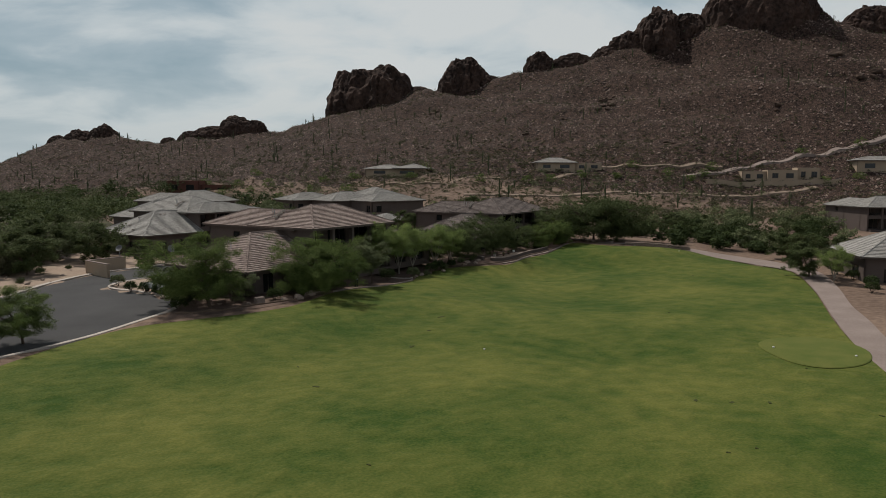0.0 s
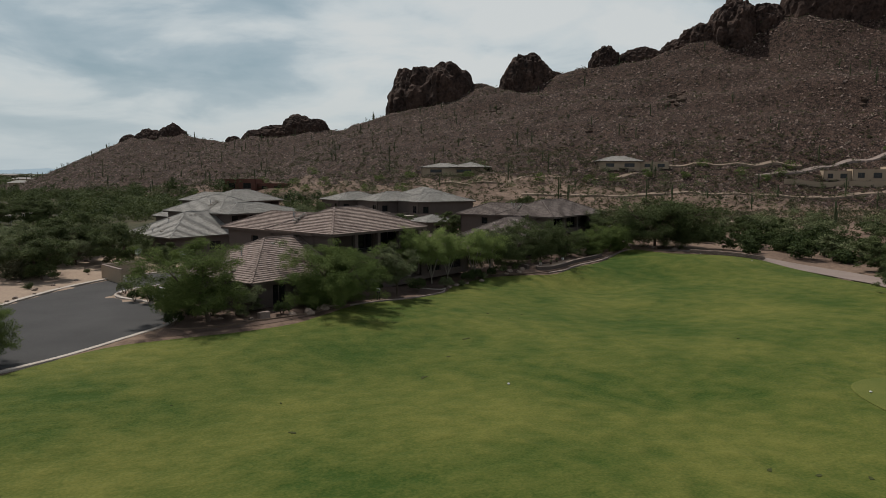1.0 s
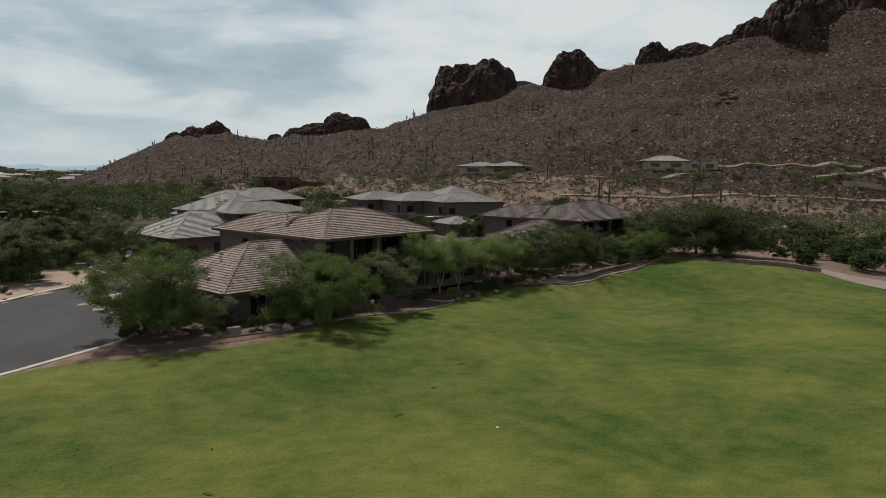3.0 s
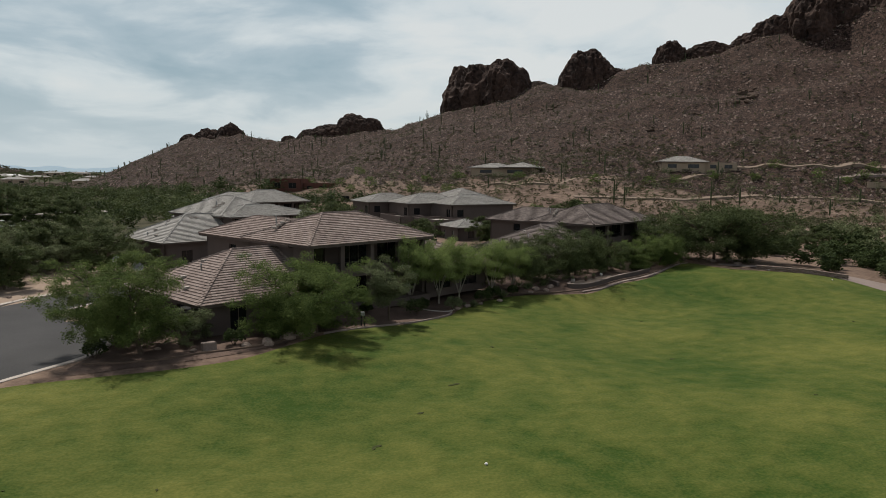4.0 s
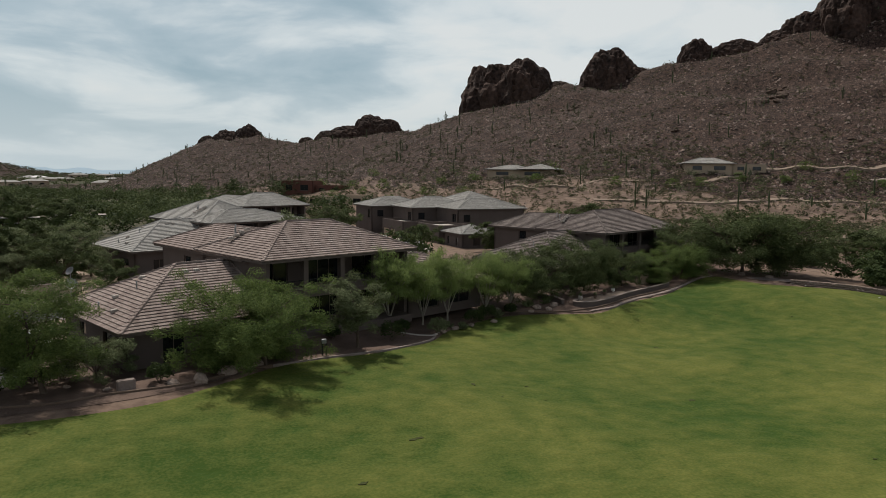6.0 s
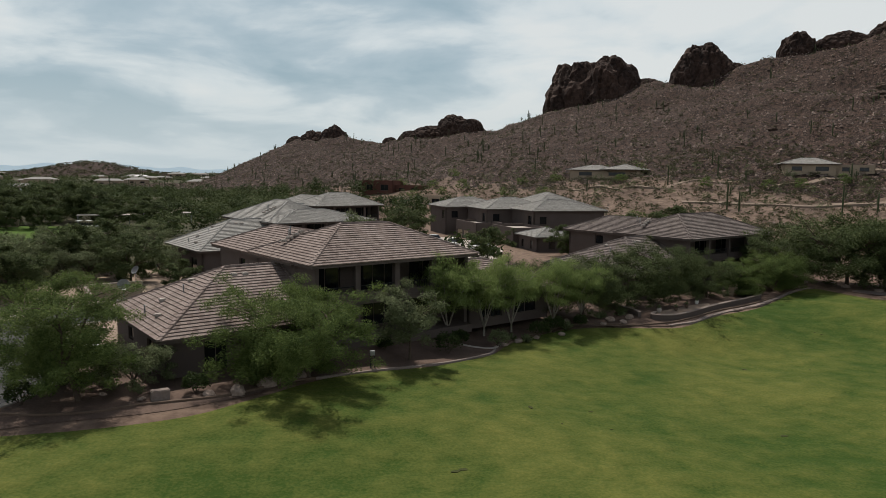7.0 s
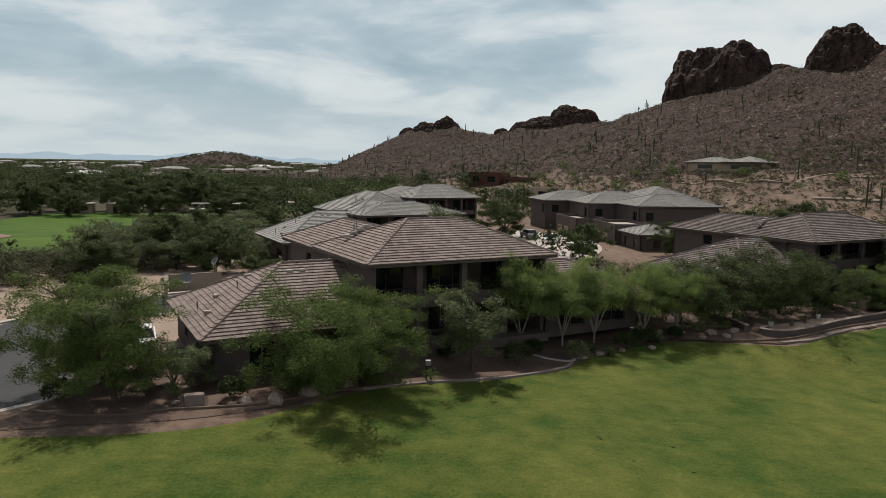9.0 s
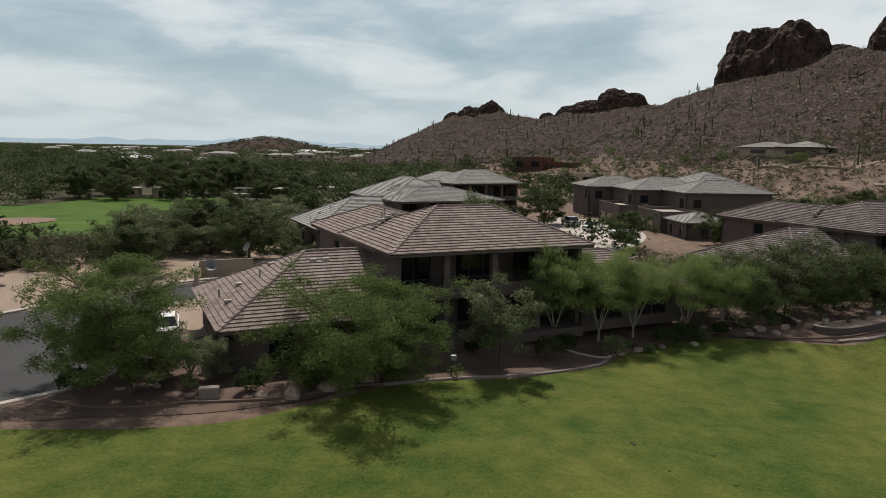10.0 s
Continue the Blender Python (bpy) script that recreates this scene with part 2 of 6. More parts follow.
def box_part(name, x0, y0, z0, x1, y1, z1, material, parent, label="", bevel=0.0):
    bm = bmesh.new()
    box(bm, x0, y0, z0, x1, y1, z1)
    if bevel:
        bmesh.ops.bevel(bm, geom=bm.edges[:], offset=bevel, segments=2, affect="EDGES", profile=0.5)
    return part(name, bm, material, parent, label)


def empty(name, x, y, z, turn=0.0, label="", category="", group="", kind=""):
    e = new(name)
    e.empty_display_size = 0.3
    e.matrix_world = pose(x, y, z, 0, 0, turn)
    return tagged(e, label, category, group, kind)


# ---- the lie of the land ----
HEIGHTS = np.array([(-22, 5, -.8), (-12, 12, -1.1), (-5, 19, -.8), (16, 25, -1.5), (30, 37, -1.0), (21, 38, -1.5), (8.5, 30, -.9),
                    (-5, 29, -.1), (1.5, 38, -.1), (-11, 33, .6), (-25, 29, .3), (-25, 35, .3), (45, 47, 1.3), (19, 47, .7), (24, 51, .9),
                    (-30, 36, .4), (-35, 60, .3), (-40, 74, .4), (-18, 31, .5), (55, 30, -.2), (14, -3, -.8), (30, 3, -.5), (-36, -36, -1.5),
                    (0, 0, -1.3), (44, 58, 1.2), (29, 60, 1.0), (-8, 42, 1.1), (-20, 40, .5), (10, 85, 1.1), (20, 110, 1.0), (-75, 160, -1.5),
                    (-60, 85, -1.0), (-120, 120, -1.5), (90, 90, .5), (-38, 20, .2)])
RIDGE = np.array([(-150, 0), (-128, 5), (-104, 15), (-86, 23.5), (-71, 29.5), (-56, 35), (-38, 39.5), (-22, 41.5), (10, 42), (28, 38.5), (44, 37), (54, 38), (74, 41), (99, 42.5),
                  (127, 45), (146, 42.5), (156, 45.5), (167, 50), (180, 54.5), (198, 60), (215, 64), (249, 69), (264, 69), (303, 76),
                  (327, 81), (383, 92), (415, 100), (447, 108), (500, 112), (540, 108), (700, 114), (950, 50), (1200, 0)])
RIDGE_O, RIDGE_D, RIDGE_N = np.array((10.0, 575.0)), np.array((0.755, -0.655)), np.array((0.655, 0.755))


def waves(x, y, seed, size):
    """Cheap smooth unevenness between about -1 and 1."""
    r = np.random.RandomState(seed)
    out = 0.0
    for k in range(5):
        a, p, w = r.rand() * 6.28, r.rand() * 6.28, size * (0.5 + r.rand())
        out = out + np.sin((x * math.cos(a) + y * math.sin(a)) * 6.28 / w + p + 0.7 * np.sin((x * math.sin(a) - y * math.cos(a)) * 4.0 / w))
    return out / 3.2


def ridge_axes(x, y):
    return (x - RIDGE_O[0]) * RIDGE_D[0] + (y - RIDGE_O[1]) * RIDGE_D[1], -((x - RIDGE_O[0]) * RIDGE_N[0] + (y - RIDGE_O[1]) * RIDGE_N[1])


def land(x, y):
    """Height of the ground at x, y (numpy arrays or numbers)."""
    x, y = np.asarray(x, float), np.asarray(y, float)
    d2 = (x[..., None] - HEIGHTS[:, 0]) ** 2 + (y[..., None] - HEIGHTS[:, 1]) ** 2
    w = 1.0 / (d2 + 12.0) ** 1.6
    z = (w * HEIGHTS[:, 2]).sum(-1) / w.sum(-1)
    far = np.clip((np.hypot(x, y - 40) - 120) / 200, 0, 1)
    z = z * (1 - far) + far * (-1.0 + 1.5 * waves(x, y, 5, 180.0))
    s, q = ridge_axes(x, y)
    wide = np.interp(s, (-150, -90, -30, 60, 200, 300, 350, 430), (45, 75, 130, 195, 250, 260, 247, 205)) + np.clip((s + 120) / 20, 2, 10) * waves(x, y, 9, 150.0)
    u = np.abs(q) / wide
    crest = np.interp(s, RIDGE[:, 0], RIDGE[:, 1])
    f = np.clip(1 - u, 0, 1) ** 1.35
    z = z + crest * f * (1 + 0.05 * waves(x, y, 3, 60.0)) + np.clip(f * 6, 0, 1) * 0.9 * waves(x, y, 4, 22.0)
    hx, hy = x + 330, y - 1120                       # low stony hill far off
    z = z + 17 * np.exp(-((hx * 0.93 - hy * 0.3) / 62.0) ** 2 - ((hx * 0.3 + hy * 0.93) / 110.0) ** 2)
    z = z + 8 * np.exp(-((hx - 75) / 130.0) ** 2 - (hy / 120.0) ** 2)
    out = np.clip((np.hypot(x, y) - 500) / 4000, 0, 1)
    return z - 8 * out


def land1(x, y):
    return float(land(np.array([x]), np.array([y]))[0])


def smooth_loop(points, steps=6, closed=True):
    """A rounded line through points (Catmull-Rom)."""
    p = [Vector(q) for q in points]
    n = len(p)
    out = []
    for i in range(n if closed else n - 1):
        a, b, c, d = ((p[(i + k) % n] for k in (-1, 0, 1, 2)) if closed else (p[max(i - 1, 0)], p[i], p[i + 1], p[min(i + 2, n - 1)]))
        for k in range(steps):
            t = k / steps
            out.append(0.5 * (2 * b + (c - a) * t + (2 * a - 5 * b + 4 * c - d) * t * t + (3 * b - a - 3 * c + d) * t ** 3))
    if not closed:
        out.append(p[-1])
    return out


def inside(x, y, loop):
    x, y = np.asarray(x, float), np.asarray(y, float)
    r = np.zeros(x.shape, bool)
    n = len(loop)
    for i in range(n):
        a, b = loop[i], loop[i - 1]
        if a[1] == b[1]:
            continue
        hit = ((a[1] > y) != (b[1] > y)) & (x < (b[0] - a[0]) * (y - a[1]) / (b[1] - a[1]) + a[0])
        r ^= hit
    return r


LAWN = smooth_loop([(-75, -30), (-52, 2), (-40, 16.0), (-36, 20.6), (-31, 24.6), (-26, 25.4), (-21, 25.8), (-17, 26.8), (-14, 29.0), (-10.2, 31.9), (-6.5, 33.8),
                    (-3.2, 35.0), (-0.4, 36.7), (2.0, 38.2), (4.0, 40.9), (6.5, 43.0), (9.4, 44.5), (11.2, 44.8), (13.3, 44.5), (15.5, 43.9), (17.5, 43.6), (20.2, 43.8), (24.2, 46.0), (29.6, 48.3), (33.8, 50.9),
                    (38.8, 54.2), (42.0, 55.2), (42.6, 52.0), (43.2, 48.4), (46, 45.6), (50.2, 43.0), (53.2, 40), (53.4, 35), (51.5, 28), (50, 21.4), (40.5, 12.4), (32.6, 6.2), (26.3, 1.4), (20.7, -3.4), (16.0, -7.8), (10, -14), (-6, -34), (-30, -70), (-70, -70)], 4)
ROAD = smooth_loop([(-60, 4), (-46, 17.0), (-39.6, 19.6), (-34, 23.4), (-29.6, 27.6), (-26.6, 31.2), (-25.8, 34.4), (-26.3, 38.6), (-28.0, 42.2), (-30.2, 45.6), (-30.4, 48.4), (-28.2, 51.6), (-22, 54.5), (-14, 58.5),
                    (-12.5, 66.0), (-20, 65.5), (-25.6, 62.6), (-30.5, 59.6), (-35.1, 54.1), (-38.4, 48.2), (-41, 44), (-52, 34), (-72, 22)], 5)
PATH_LOOP = smooth_loop([(9.5, -14.5), (15.6, -8.0), (20.5, -3.6), (26.2, 1.2), (32.5, 6.0), (40.4, 12.2), (50.2, 21.3), (52.2, 28), (53.4, 35), (52.4, 41.8),
                         (48, 47.5), (44.6, 52.4), (46.6, 53.6), (51.5, 47.5), (56, 42.6), (58.5, 34), (56.5, 25), (52.3, 18.6), (42.9, 10.6), (34.5, 4.4), (28.6, -.6), (22.8, -5.4), (18.0, -10.0), (12, -17)], 4)
FAIRWAY = smooth_loop([(-150, 60), (-66, 78), (-52, 88), (-44, 110), (-42, 140), (-58, 170), (-78, 177), (-96, 172), (-100, 148), (-110, 143), (-170, 120)], 4)


def sheet(name, loop, step, material, lift, label, category):
    """A draped surface inside a loop: a grid cut to the loop, its rim on the line itself."""
    bm = bmesh.new()
    ring = [bm.verts.new((p[0], p[1], 0)) for p in loop]
    bm.faces.new(ring)
    bmesh.ops.triangulate(bm, faces=bm.faces[:])
    xs, ys = [p[0] for p in loop], [p[1] for p in loop]
    for axis, lo, hi in ((0, min(xs), max(xs)), (1, min(ys), max(ys))):
        c = lo + step
        while c < hi:
            bmesh.ops.bisect_plane(bm, geom=bm.verts[:] + bm.edges[:] + bm.faces[:], dist=1e-4, plane_co=((c, 0, 0), (0, c, 0))[axis], plane_no=((1, 0, 0), (0, 1, 0))[axis])
            c += step
    co = np.array([v.co[:2] for v in bm.verts])
    zs = land(co[:, 0], co[:, 1]) + lift
    for v, z in zip(bm.verts, zs):
        v.co.z = z
    bm.normal_update()
    for f in bm.faces:
        f.smooth = True
        if f.normal.z < 0:
            f.normal_flip()
    ob = mesh_object(name, bm, material)
    return tagged(ob, label, category, kind="structure")


def steps_from(lo, hi, fine, a, b, mid, grow=1.12):
    """Grid lines: fine between a and b, mid out to lo and hi, then growing to the horizon."""
    v = list(np.arange(a, b + fine / 2, fine))
    x = b
    while x < hi:
        x += mid
        v.append(x)
    g = mid
    while x < 4600:
        g *= grow
        x += g
        v.append(x)
    x, g = a, mid
    while x > lo:
        x -= mid
        v.insert(0, x)
    while x > -4600:
        g *= grow
        x -= g
        v.insert(0, x)
    return np.array(v)


gx = steps_from(-230, 560, 1.5, -62, 72, 4.5)
gy = steps_from(-60, 720, 1.5, -46, 72, 4.5)
GX, GY = np.meshgrid(gx, gy)
GZ = land(GX, GY)
for loop in (LAWN, ROAD, PATH_LOOP):
    GZ = GZ - 0.22 * inside(GX, GY, loop)
GZ = GZ - 0.35 * inside(GX, GY, FAIRWAY)
nx, ny = len(gx), len(gy)
idx = np.arange(nx * ny).reshape(ny, nx)
quads = np.stack([idx[:-1, :-1], idx[:-1, 1:], idx[1:, 1:], idx[1:, :-1]], -1).reshape(-1, 4)
ground = mesh_object("ground", arrays("ground", np.stack([GX, GY, GZ], -1).reshape(-1, 3), quads, M_DESERT, True), None)
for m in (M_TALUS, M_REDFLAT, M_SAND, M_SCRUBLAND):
    ground.data.materials.append(m)
cx, cy = (GX[:-1, :-1] + GX[1:, 1:]) / 2, (GY[:-1, :-1] + GY[1:, 1:]) / 2
cs, cq = ridge_axes(cx, cy)
zone = np.zeros(cx.shape, np.int32)
zone[(cq > 190) & (cx < -20) & (cy > 70)] = 4
zone[(cx < 40) & (cy > 330)] = 4
zone[(cq < 290 + 20 * waves(cx, cy, 11, 40.0)) & (cx > 45) & (cq > 150)] = 2
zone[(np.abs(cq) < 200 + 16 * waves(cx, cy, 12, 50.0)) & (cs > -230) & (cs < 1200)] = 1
zone[(np.hypot(cx + 330, cy - 1120) < 150)] = 1
zone[(cx > -56) & (cx < -22) & (cy > 40) & (cy < 86 + 4 * waves(cx, cy, 13, 20.0))] = 3
ground.data.polygons.foreach_set("material_index", zone.ravel())
tagged(ground, "brown stony desert ground rising to a rocky hillside", "ground", kind="structure")

sheet("lawn", LAWN, 1.6, M_LAWN, 0.0, "mown green fairway grass with dry yellow patches", "lawn")
sheet("road", ROAD, 1.6, M_ASPHALT, -0.10, "dark grey asphalt turning circle with pale kerbs", "road")
sheet("pavement", PATH_LOOP, 1.6, M_PATH, 0.02, "pale concrete cart path beside the grass", "path")
sheet("fairway", FAIRWAY, 8.0, M_FAIRWAY, 0.03, "distant bright green fairway between desert trees", "lawn")


GARDEN = smooth_loop([(-27.4, 26.6), (-23, 27.0), (-18.4, 27.6), (-14.6, 29.4), (-10.4, 32.2), (-6.6, 34.1), (-3.3, 35.3), (-0.6, 37.0), (1.7, 38.5), (3.7, 41.2), (6.3, 43.3), (9.3, 44.8), (11.2, 45.1), (13.4, 44.8), (15.6, 44.2), (17.5, 43.9), (20.1, 44.1),
                      (24.0, 46.3), (29.4, 48.6), (33.6, 51.2), (38.6, 54.5), (41.9, 55.5), (43, 57.5), (41, 66), (30, 66), (14, 58), (2, 54), (-12, 46), (-24, 40), (-25.4, 33)], 4)
sheet("garden", GARDEN, 1.5, M_GRAVEL, 0.03, "dark brown gravel beds round the houses", "gravel")


DRIVE = smooth_loop([(5, 84), (12, 80), (18, 92), (19.5, 104), (16, 114), (9, 120), (4, 104)], 5)
sheet("driveway", DRIVE, 2.5, M_CONCRETE, 0.08, "pale concrete court before the garages", "driveway")


def rail_line(name, points, half, lift, height, material, label, category, closed=False, steps=5):
    """A low kerb or edging of rectangular section along a line."""
    line = smooth_loop([(*p, 0) for p in points], steps, closed)
    bm = bmesh.new()
    rows = []
    n = len(line)
    for i, p in enumerate(line):
        a, b = (line[i - 1], line[(i + 1) % n]) if closed else (line[max(i - 1, 0)], line[min(i + 1, n - 1)])
        t = (b - a).normalized()
        s = Vector((-t.y, t.x, 0))
        z = land1(p.x, p.y) + lift
        rows.append([bm.verts.new((p + s * k * half) + Vector((0, 0, z + h))) for k, h in ((-1, -0.25), (-1, height * 0.8), (-0.7, height), (0.7, height), (1, height * 0.8), (1, -0.25))])
    for i in range(n if closed else n - 1):
        a, b = rows[i], rows[(i + 1) % n]
        for k in range(5):
            bm.faces.new((a[k], b[k], b[k + 1], a[k + 1]))
    bmesh.ops.recalc_face_normals(bm, faces=bm.faces[:])
    return tagged(mesh_object(name, bm, material), label, category, kind="structure")


rail_line("kerb", [(-60, 3.6), (-46, 16.6), (-39.6, 19.2), (-34, 23.0), (-29.6, 27.2), (-26.4, 31.0), (-25.5, 34.4), (-26.0, 38.6), (-27.6, 42.2), (-29.8, 45.6), (-30.0, 48.4), (-28.0, 51.2), (-22, 54.1)],
          0.22, 0.0, 0.05, M_CONCRETE, "pale concrete kerb round the turning circle", "kerb")
rail_line("kerb_far", [(-71, 22.5), (-52, 34.5), (-41.3, 44.3), (-38.8, 48.4), (-35.5, 54.4), (-30.9, 60.0), (-25.9, 63.0), (-20, 66)],
          0.3, 0.0, 0.05, M_CONCRETE, "pale concrete kerb along the sandy verge", "kerb")

# ---- rock outcrops on the ridge ----
def outcrop(s, q, half, deep, base, top, seed, rough=0.075, blunt=1.0):
    """A weathered rock dome with a steep foot."""
    bm = bmesh.new()
    bmesh.ops.create_icosphere(bm, subdivisions=5, radius=1.0)
    off = Vector((seed * 7.3, seed * 3.1, seed * 1.7))
    h = top - base
    for v in bm.verts:
        c = v.co.copy()
        k = 1 + rough * 1.4 * noise.noise(c * 1.7 + off) + rough * noise.noise(c * 4.1 + off) + rough * 0.45 * noise.noise(c * 9 + off) + rough * 0.2 * noise.noise(c * 21 + off)
        r = math.hypot(c.x, c.y)
        if r > 1e-6:
            g = r ** blunt / r
            c.x, c.y = c.x * g, c.y * g
        crack = abs(noise.noise(Vector((c.x * 4.5, c.y * 4.5, c.z * 0.7)) + off))
        k -= 0.10 * max(0, 0.16 - crack) / 0.16
        k -= 0.05 * max(0, 0.10 - abs(noise.noise(Vector((c.x * 2, c.y * 2, c.z * 7)) + off))) / 0.10
        v.co = Vector((c.x * half * k * 1.17, c.y * deep * k * 1.15, math.copysign(abs(c.z) ** 0.9, c.z) * h * k))
    x = RIDGE_O[0] + RIDGE_D[0] * s - RIDGE_N[0] * q
    y = RIDGE_O[1] + RIDGE_D[1] * s - RIDGE_N[1] * q
    ob = mesh_object("rock_outcrop", bm, M_ROCK)
    ob.matrix_world = pose(x, y, base, 0, 0, math.degrees(math.atan2(RIDGE_D[1], RIDGE_D[0])))
    return tagged(ob, "dark brown weathered rock dome on the ridge", "rock", "rock domes on the ridge")


for s, q, half, deep, base, top, seed in ((1, -3, 11, 9, 32, 49.3, 1), (-20, -2, 15, 8, 30, 46, 2), (-40, -2, 9, 6, 31, 41.5, 21), (95, -3, 19, 12, 36, 47.6, 3), (113, -3, 13, 11, 38, 55, 4), (127, -3, 9, 9, 38, 52, 22),
                                          (74, -2, 9, 7, 34, 44.2, 5), (56, -2, 6, 5, 33, 39.6, 23), (207, -2, 20, 22, 52, 88, 6), (229, -1, 18, 22, 54, 89, 7), (252, -3, 11, 8, 64, 74, 8), (285, -4, 16, 13, 64, 93, 9),
                                          (271, -4, 6, 6, 64, 80, 24), (301, -3, 9, 7, 72, 80.5, 10), (336, -4, 10, 10, 75, 95.5, 11), (359, -4, 15, 8, 80, 94, 12), (383, -5, 11, 9, 86, 99, 13), (396, -8, 13, 13, 90, 109, 14),
                                          (414, -6, 15, 20, 90, 121.5, 15), (432, -8, 14, 14, 94, 118.5, 25), (464, -9, 21, 20, 96, 136, 16), (487, -9, 25, 23, 97, 147, 17), (513, -8, 9, 11, 98, 115.5, 18),
                                          (543, -7, 16, 13, 98, 119, 19), (592, -7, 30, 15, 98, 122, 20)):
    outcrop(s, q, half, deep, base, top, seed)


# ---- houses ----
def roof_face(p0, p1, q1, q0, expose=0.315, width=0.36):
    """Tiles of a roof slope with eave p0-p1 and top q0-q1 (q0 above p0): boxes as (verts, faces), row by row, each with its own edges."""
    p0, p1, q0, q1 = (Vector(v) for v in (p0, p1, q0, q1))
    along = (p1 - p0).normalized()
    up = q0 - p0
    up = (up - along * up.dot(along)).normalized()
    out = along.cross(up).normalized()
    if out.z < 0:
        out = -out
    total = (q0 - p0).dot(up)
    n = max(1, int(round(total / expose)))
    e = total / n
    tiles = []
    a0, a1 = 0.0, (p1 - p0).length
    b0, b1 = (q0 - p0).dot(along), (q1 - p0).dot(along)
    for i in range(n):
        t = (i + 0.5) / n
        l, r = a0 + (b0 - a0) * t, a1 + (b1 - a1) * t
        if r - l < 0.1:
            continue
        k = -(i % 2) * width / 2
        x = l + k
        while x < r:
            s0, s1 = max(x, l), min(x + width * 0.97, r)
            if s1 - s0 > 0.04:
                tiles.append((p0 + along * s0 + up * (e * i), along, up, out, s1 - s0, e))
            x += width
    return tiles


def tile_points(tile, thick=0.06):
    o, along, up, out, w, e = tile
    f, b = out * (thick + 0.03), out * 0.03
    lo, hi = up * (-0.03), up * e
    return [o + lo, o + along * w + lo, o + along * w + lo + f, o + lo + f, o + hi, o + along * w + hi, o + along * w + hi + b, o + hi + b]


TILE_FACES = ((3, 2, 6, 7), (0, 1, 2, 3), (1, 5, 6, 2), (0, 3, 7, 4))


def tiles_mesh(tiles, material):
    v, f = [], []
    for t in tiles:
        k = len(v)
        v.extend(tile_points(t))
        f.extend([[k + i for i in q] for q in TILE_FACES])
    return arrays("tile", [tuple(p) for p in v], f, material)


def hip_roof(parent, u0, v0, u1, v1, z, rise, grey=False, gable_u1=False, gable_v1=False, gable_u0=False, singles=0, expose=0.315, axis=""):
    """A tiled hip roof over a rectangle in the house's own axes. Its ridge runs along the longer side."""
    du, dv = u1 - u0, v1 - v0
    wide_u = axis == "u" or (axis != "v" and du >= dv)
    if wide_u:
        h = dv / 2
        r0, r1 = Vector((u0 if gable_u0 else u0 + h, v0 + h, z + rise)), Vector((u1 if gable_u1 else u1 - h, v0 + h, z + rise))
    else:
        h = du / 2
        r0, r1 = Vector((u0 + h, v0 + h, z + rise)), Vector((u0 + h, v1 if gable_v1 else v1 - h, z + rise))
    c = [Vector((u0, v0, z)), Vector((u1, v0, z)), Vector((u1, v1, z)), Vector((u0, v1, z))]
    if wide_u:
        slopes = [(c[0], c[1], r1, r0), (c[2], c[3], r0, r1), (c[3], c[0], r0, r0), (c[1], c[2], r1, r1)]
    else:
        slopes = [(c[0], c[1], r0, r0), (c[1], c[2], r1, r0), (c[2], c[3], r1, r1), (c[3], c[0], r0, r1)]
    bm = bmesh.new()
    for s in slopes:
        seen = []
        for p in s:
            if not any((p - q).length < 1e-4 for q in seen):
                seen.append(p)
        vs = [bm.verts.new(p) for p in seen]
        bm.faces.new(vs)
    base = [bm.verts.new(p - Vector((0, 0, 0.03))) for p in c]
    bm.faces.new(base)
    bmesh.ops.remove_doubles(bm, verts=bm.verts[:], dist=1e-4)
    bmesh.ops.recalc_face_normals(bm, faces=bm.faces[:])
    roof = part("roof", bm, M_UNDER, parent)
    material = {"dark": M_TILE_DARK, True: M_TILE_GREY}.get(grey, M_TILE)
    tiles = []
    for k, (p0, p1, q1, q0) in enumerate(slopes):
        if (gable_u1 and wide_u and k == 3) or (gable_v1 and not wide_u and k == 2) or (gable_u0 and wide_u and k == 2):
            continue
        ts = roof_face(p0, p1, q1, q0, expose)
        if singles and k == 0:
            full = [t for t in ts if abs(t[4] - 0.36 * 0.97) < 1e-3][:singles]
            rest = set(id(t) for t in full)
            SINGLE_TILES.append((roof, full))
            ts = [t for t in ts if id(t) not in rest]
        tiles += ts
    tagged(mesh_object("tile", tiles_mesh(tiles, material), None, roof), kind="stuff")
    # hip and ridge caps
    caps = [(r0, r1)] if (r1 - r0).length > 0.3 else []
    near = (lambda p: r0 if (p - r0).length <= (p - r1).length + 1e-6 else r1)
    for i, p in enumerate(c):
        if gable_u1 and p.x == u1 or gable_v1 and p.y == v1 or gable_u0 and p.x == u0:
            continue
        caps.append((p, near(p)))
    bm = bmesh.new()
    for a, b in caps:
        d = b - a
        n = max(1, int(d.length / 0.42))
        side = d.cross(Vector((0, 0, 1))).normalized()
        upv = side.cross(d).normalized()
        for i in range(n):
            o0, o1 = a + d * (i / n), a + d * ((i + 1) / n)
            w0, w1, h0, h1 = 0.15, 0.13, 0.15, 0.115
            f = [bm.verts.new(p) for p in (o0 - side * w0 + upv * 0.02, o0 - side * w0 * 0.6 + upv * h0, o0 + side * w0 * 0.6 + upv * h0, o0 + side * w0 + upv * 0.02)]
            g = [bm.verts.new(p) for p in (o1 - side * w1 + upv * 0.02, o1 - side * w1 * 0.6 + upv * h1, o1 + side * w1 * 0.6 + upv * h1, o1 + side * w1 + upv * 0.02)]
            bm.faces.new(f)
            for k in range(3):
                bm.faces.new((f[k], g[k], g[k + 1], f[k + 1]))
    part("ridge_cap", bm, material, roof)
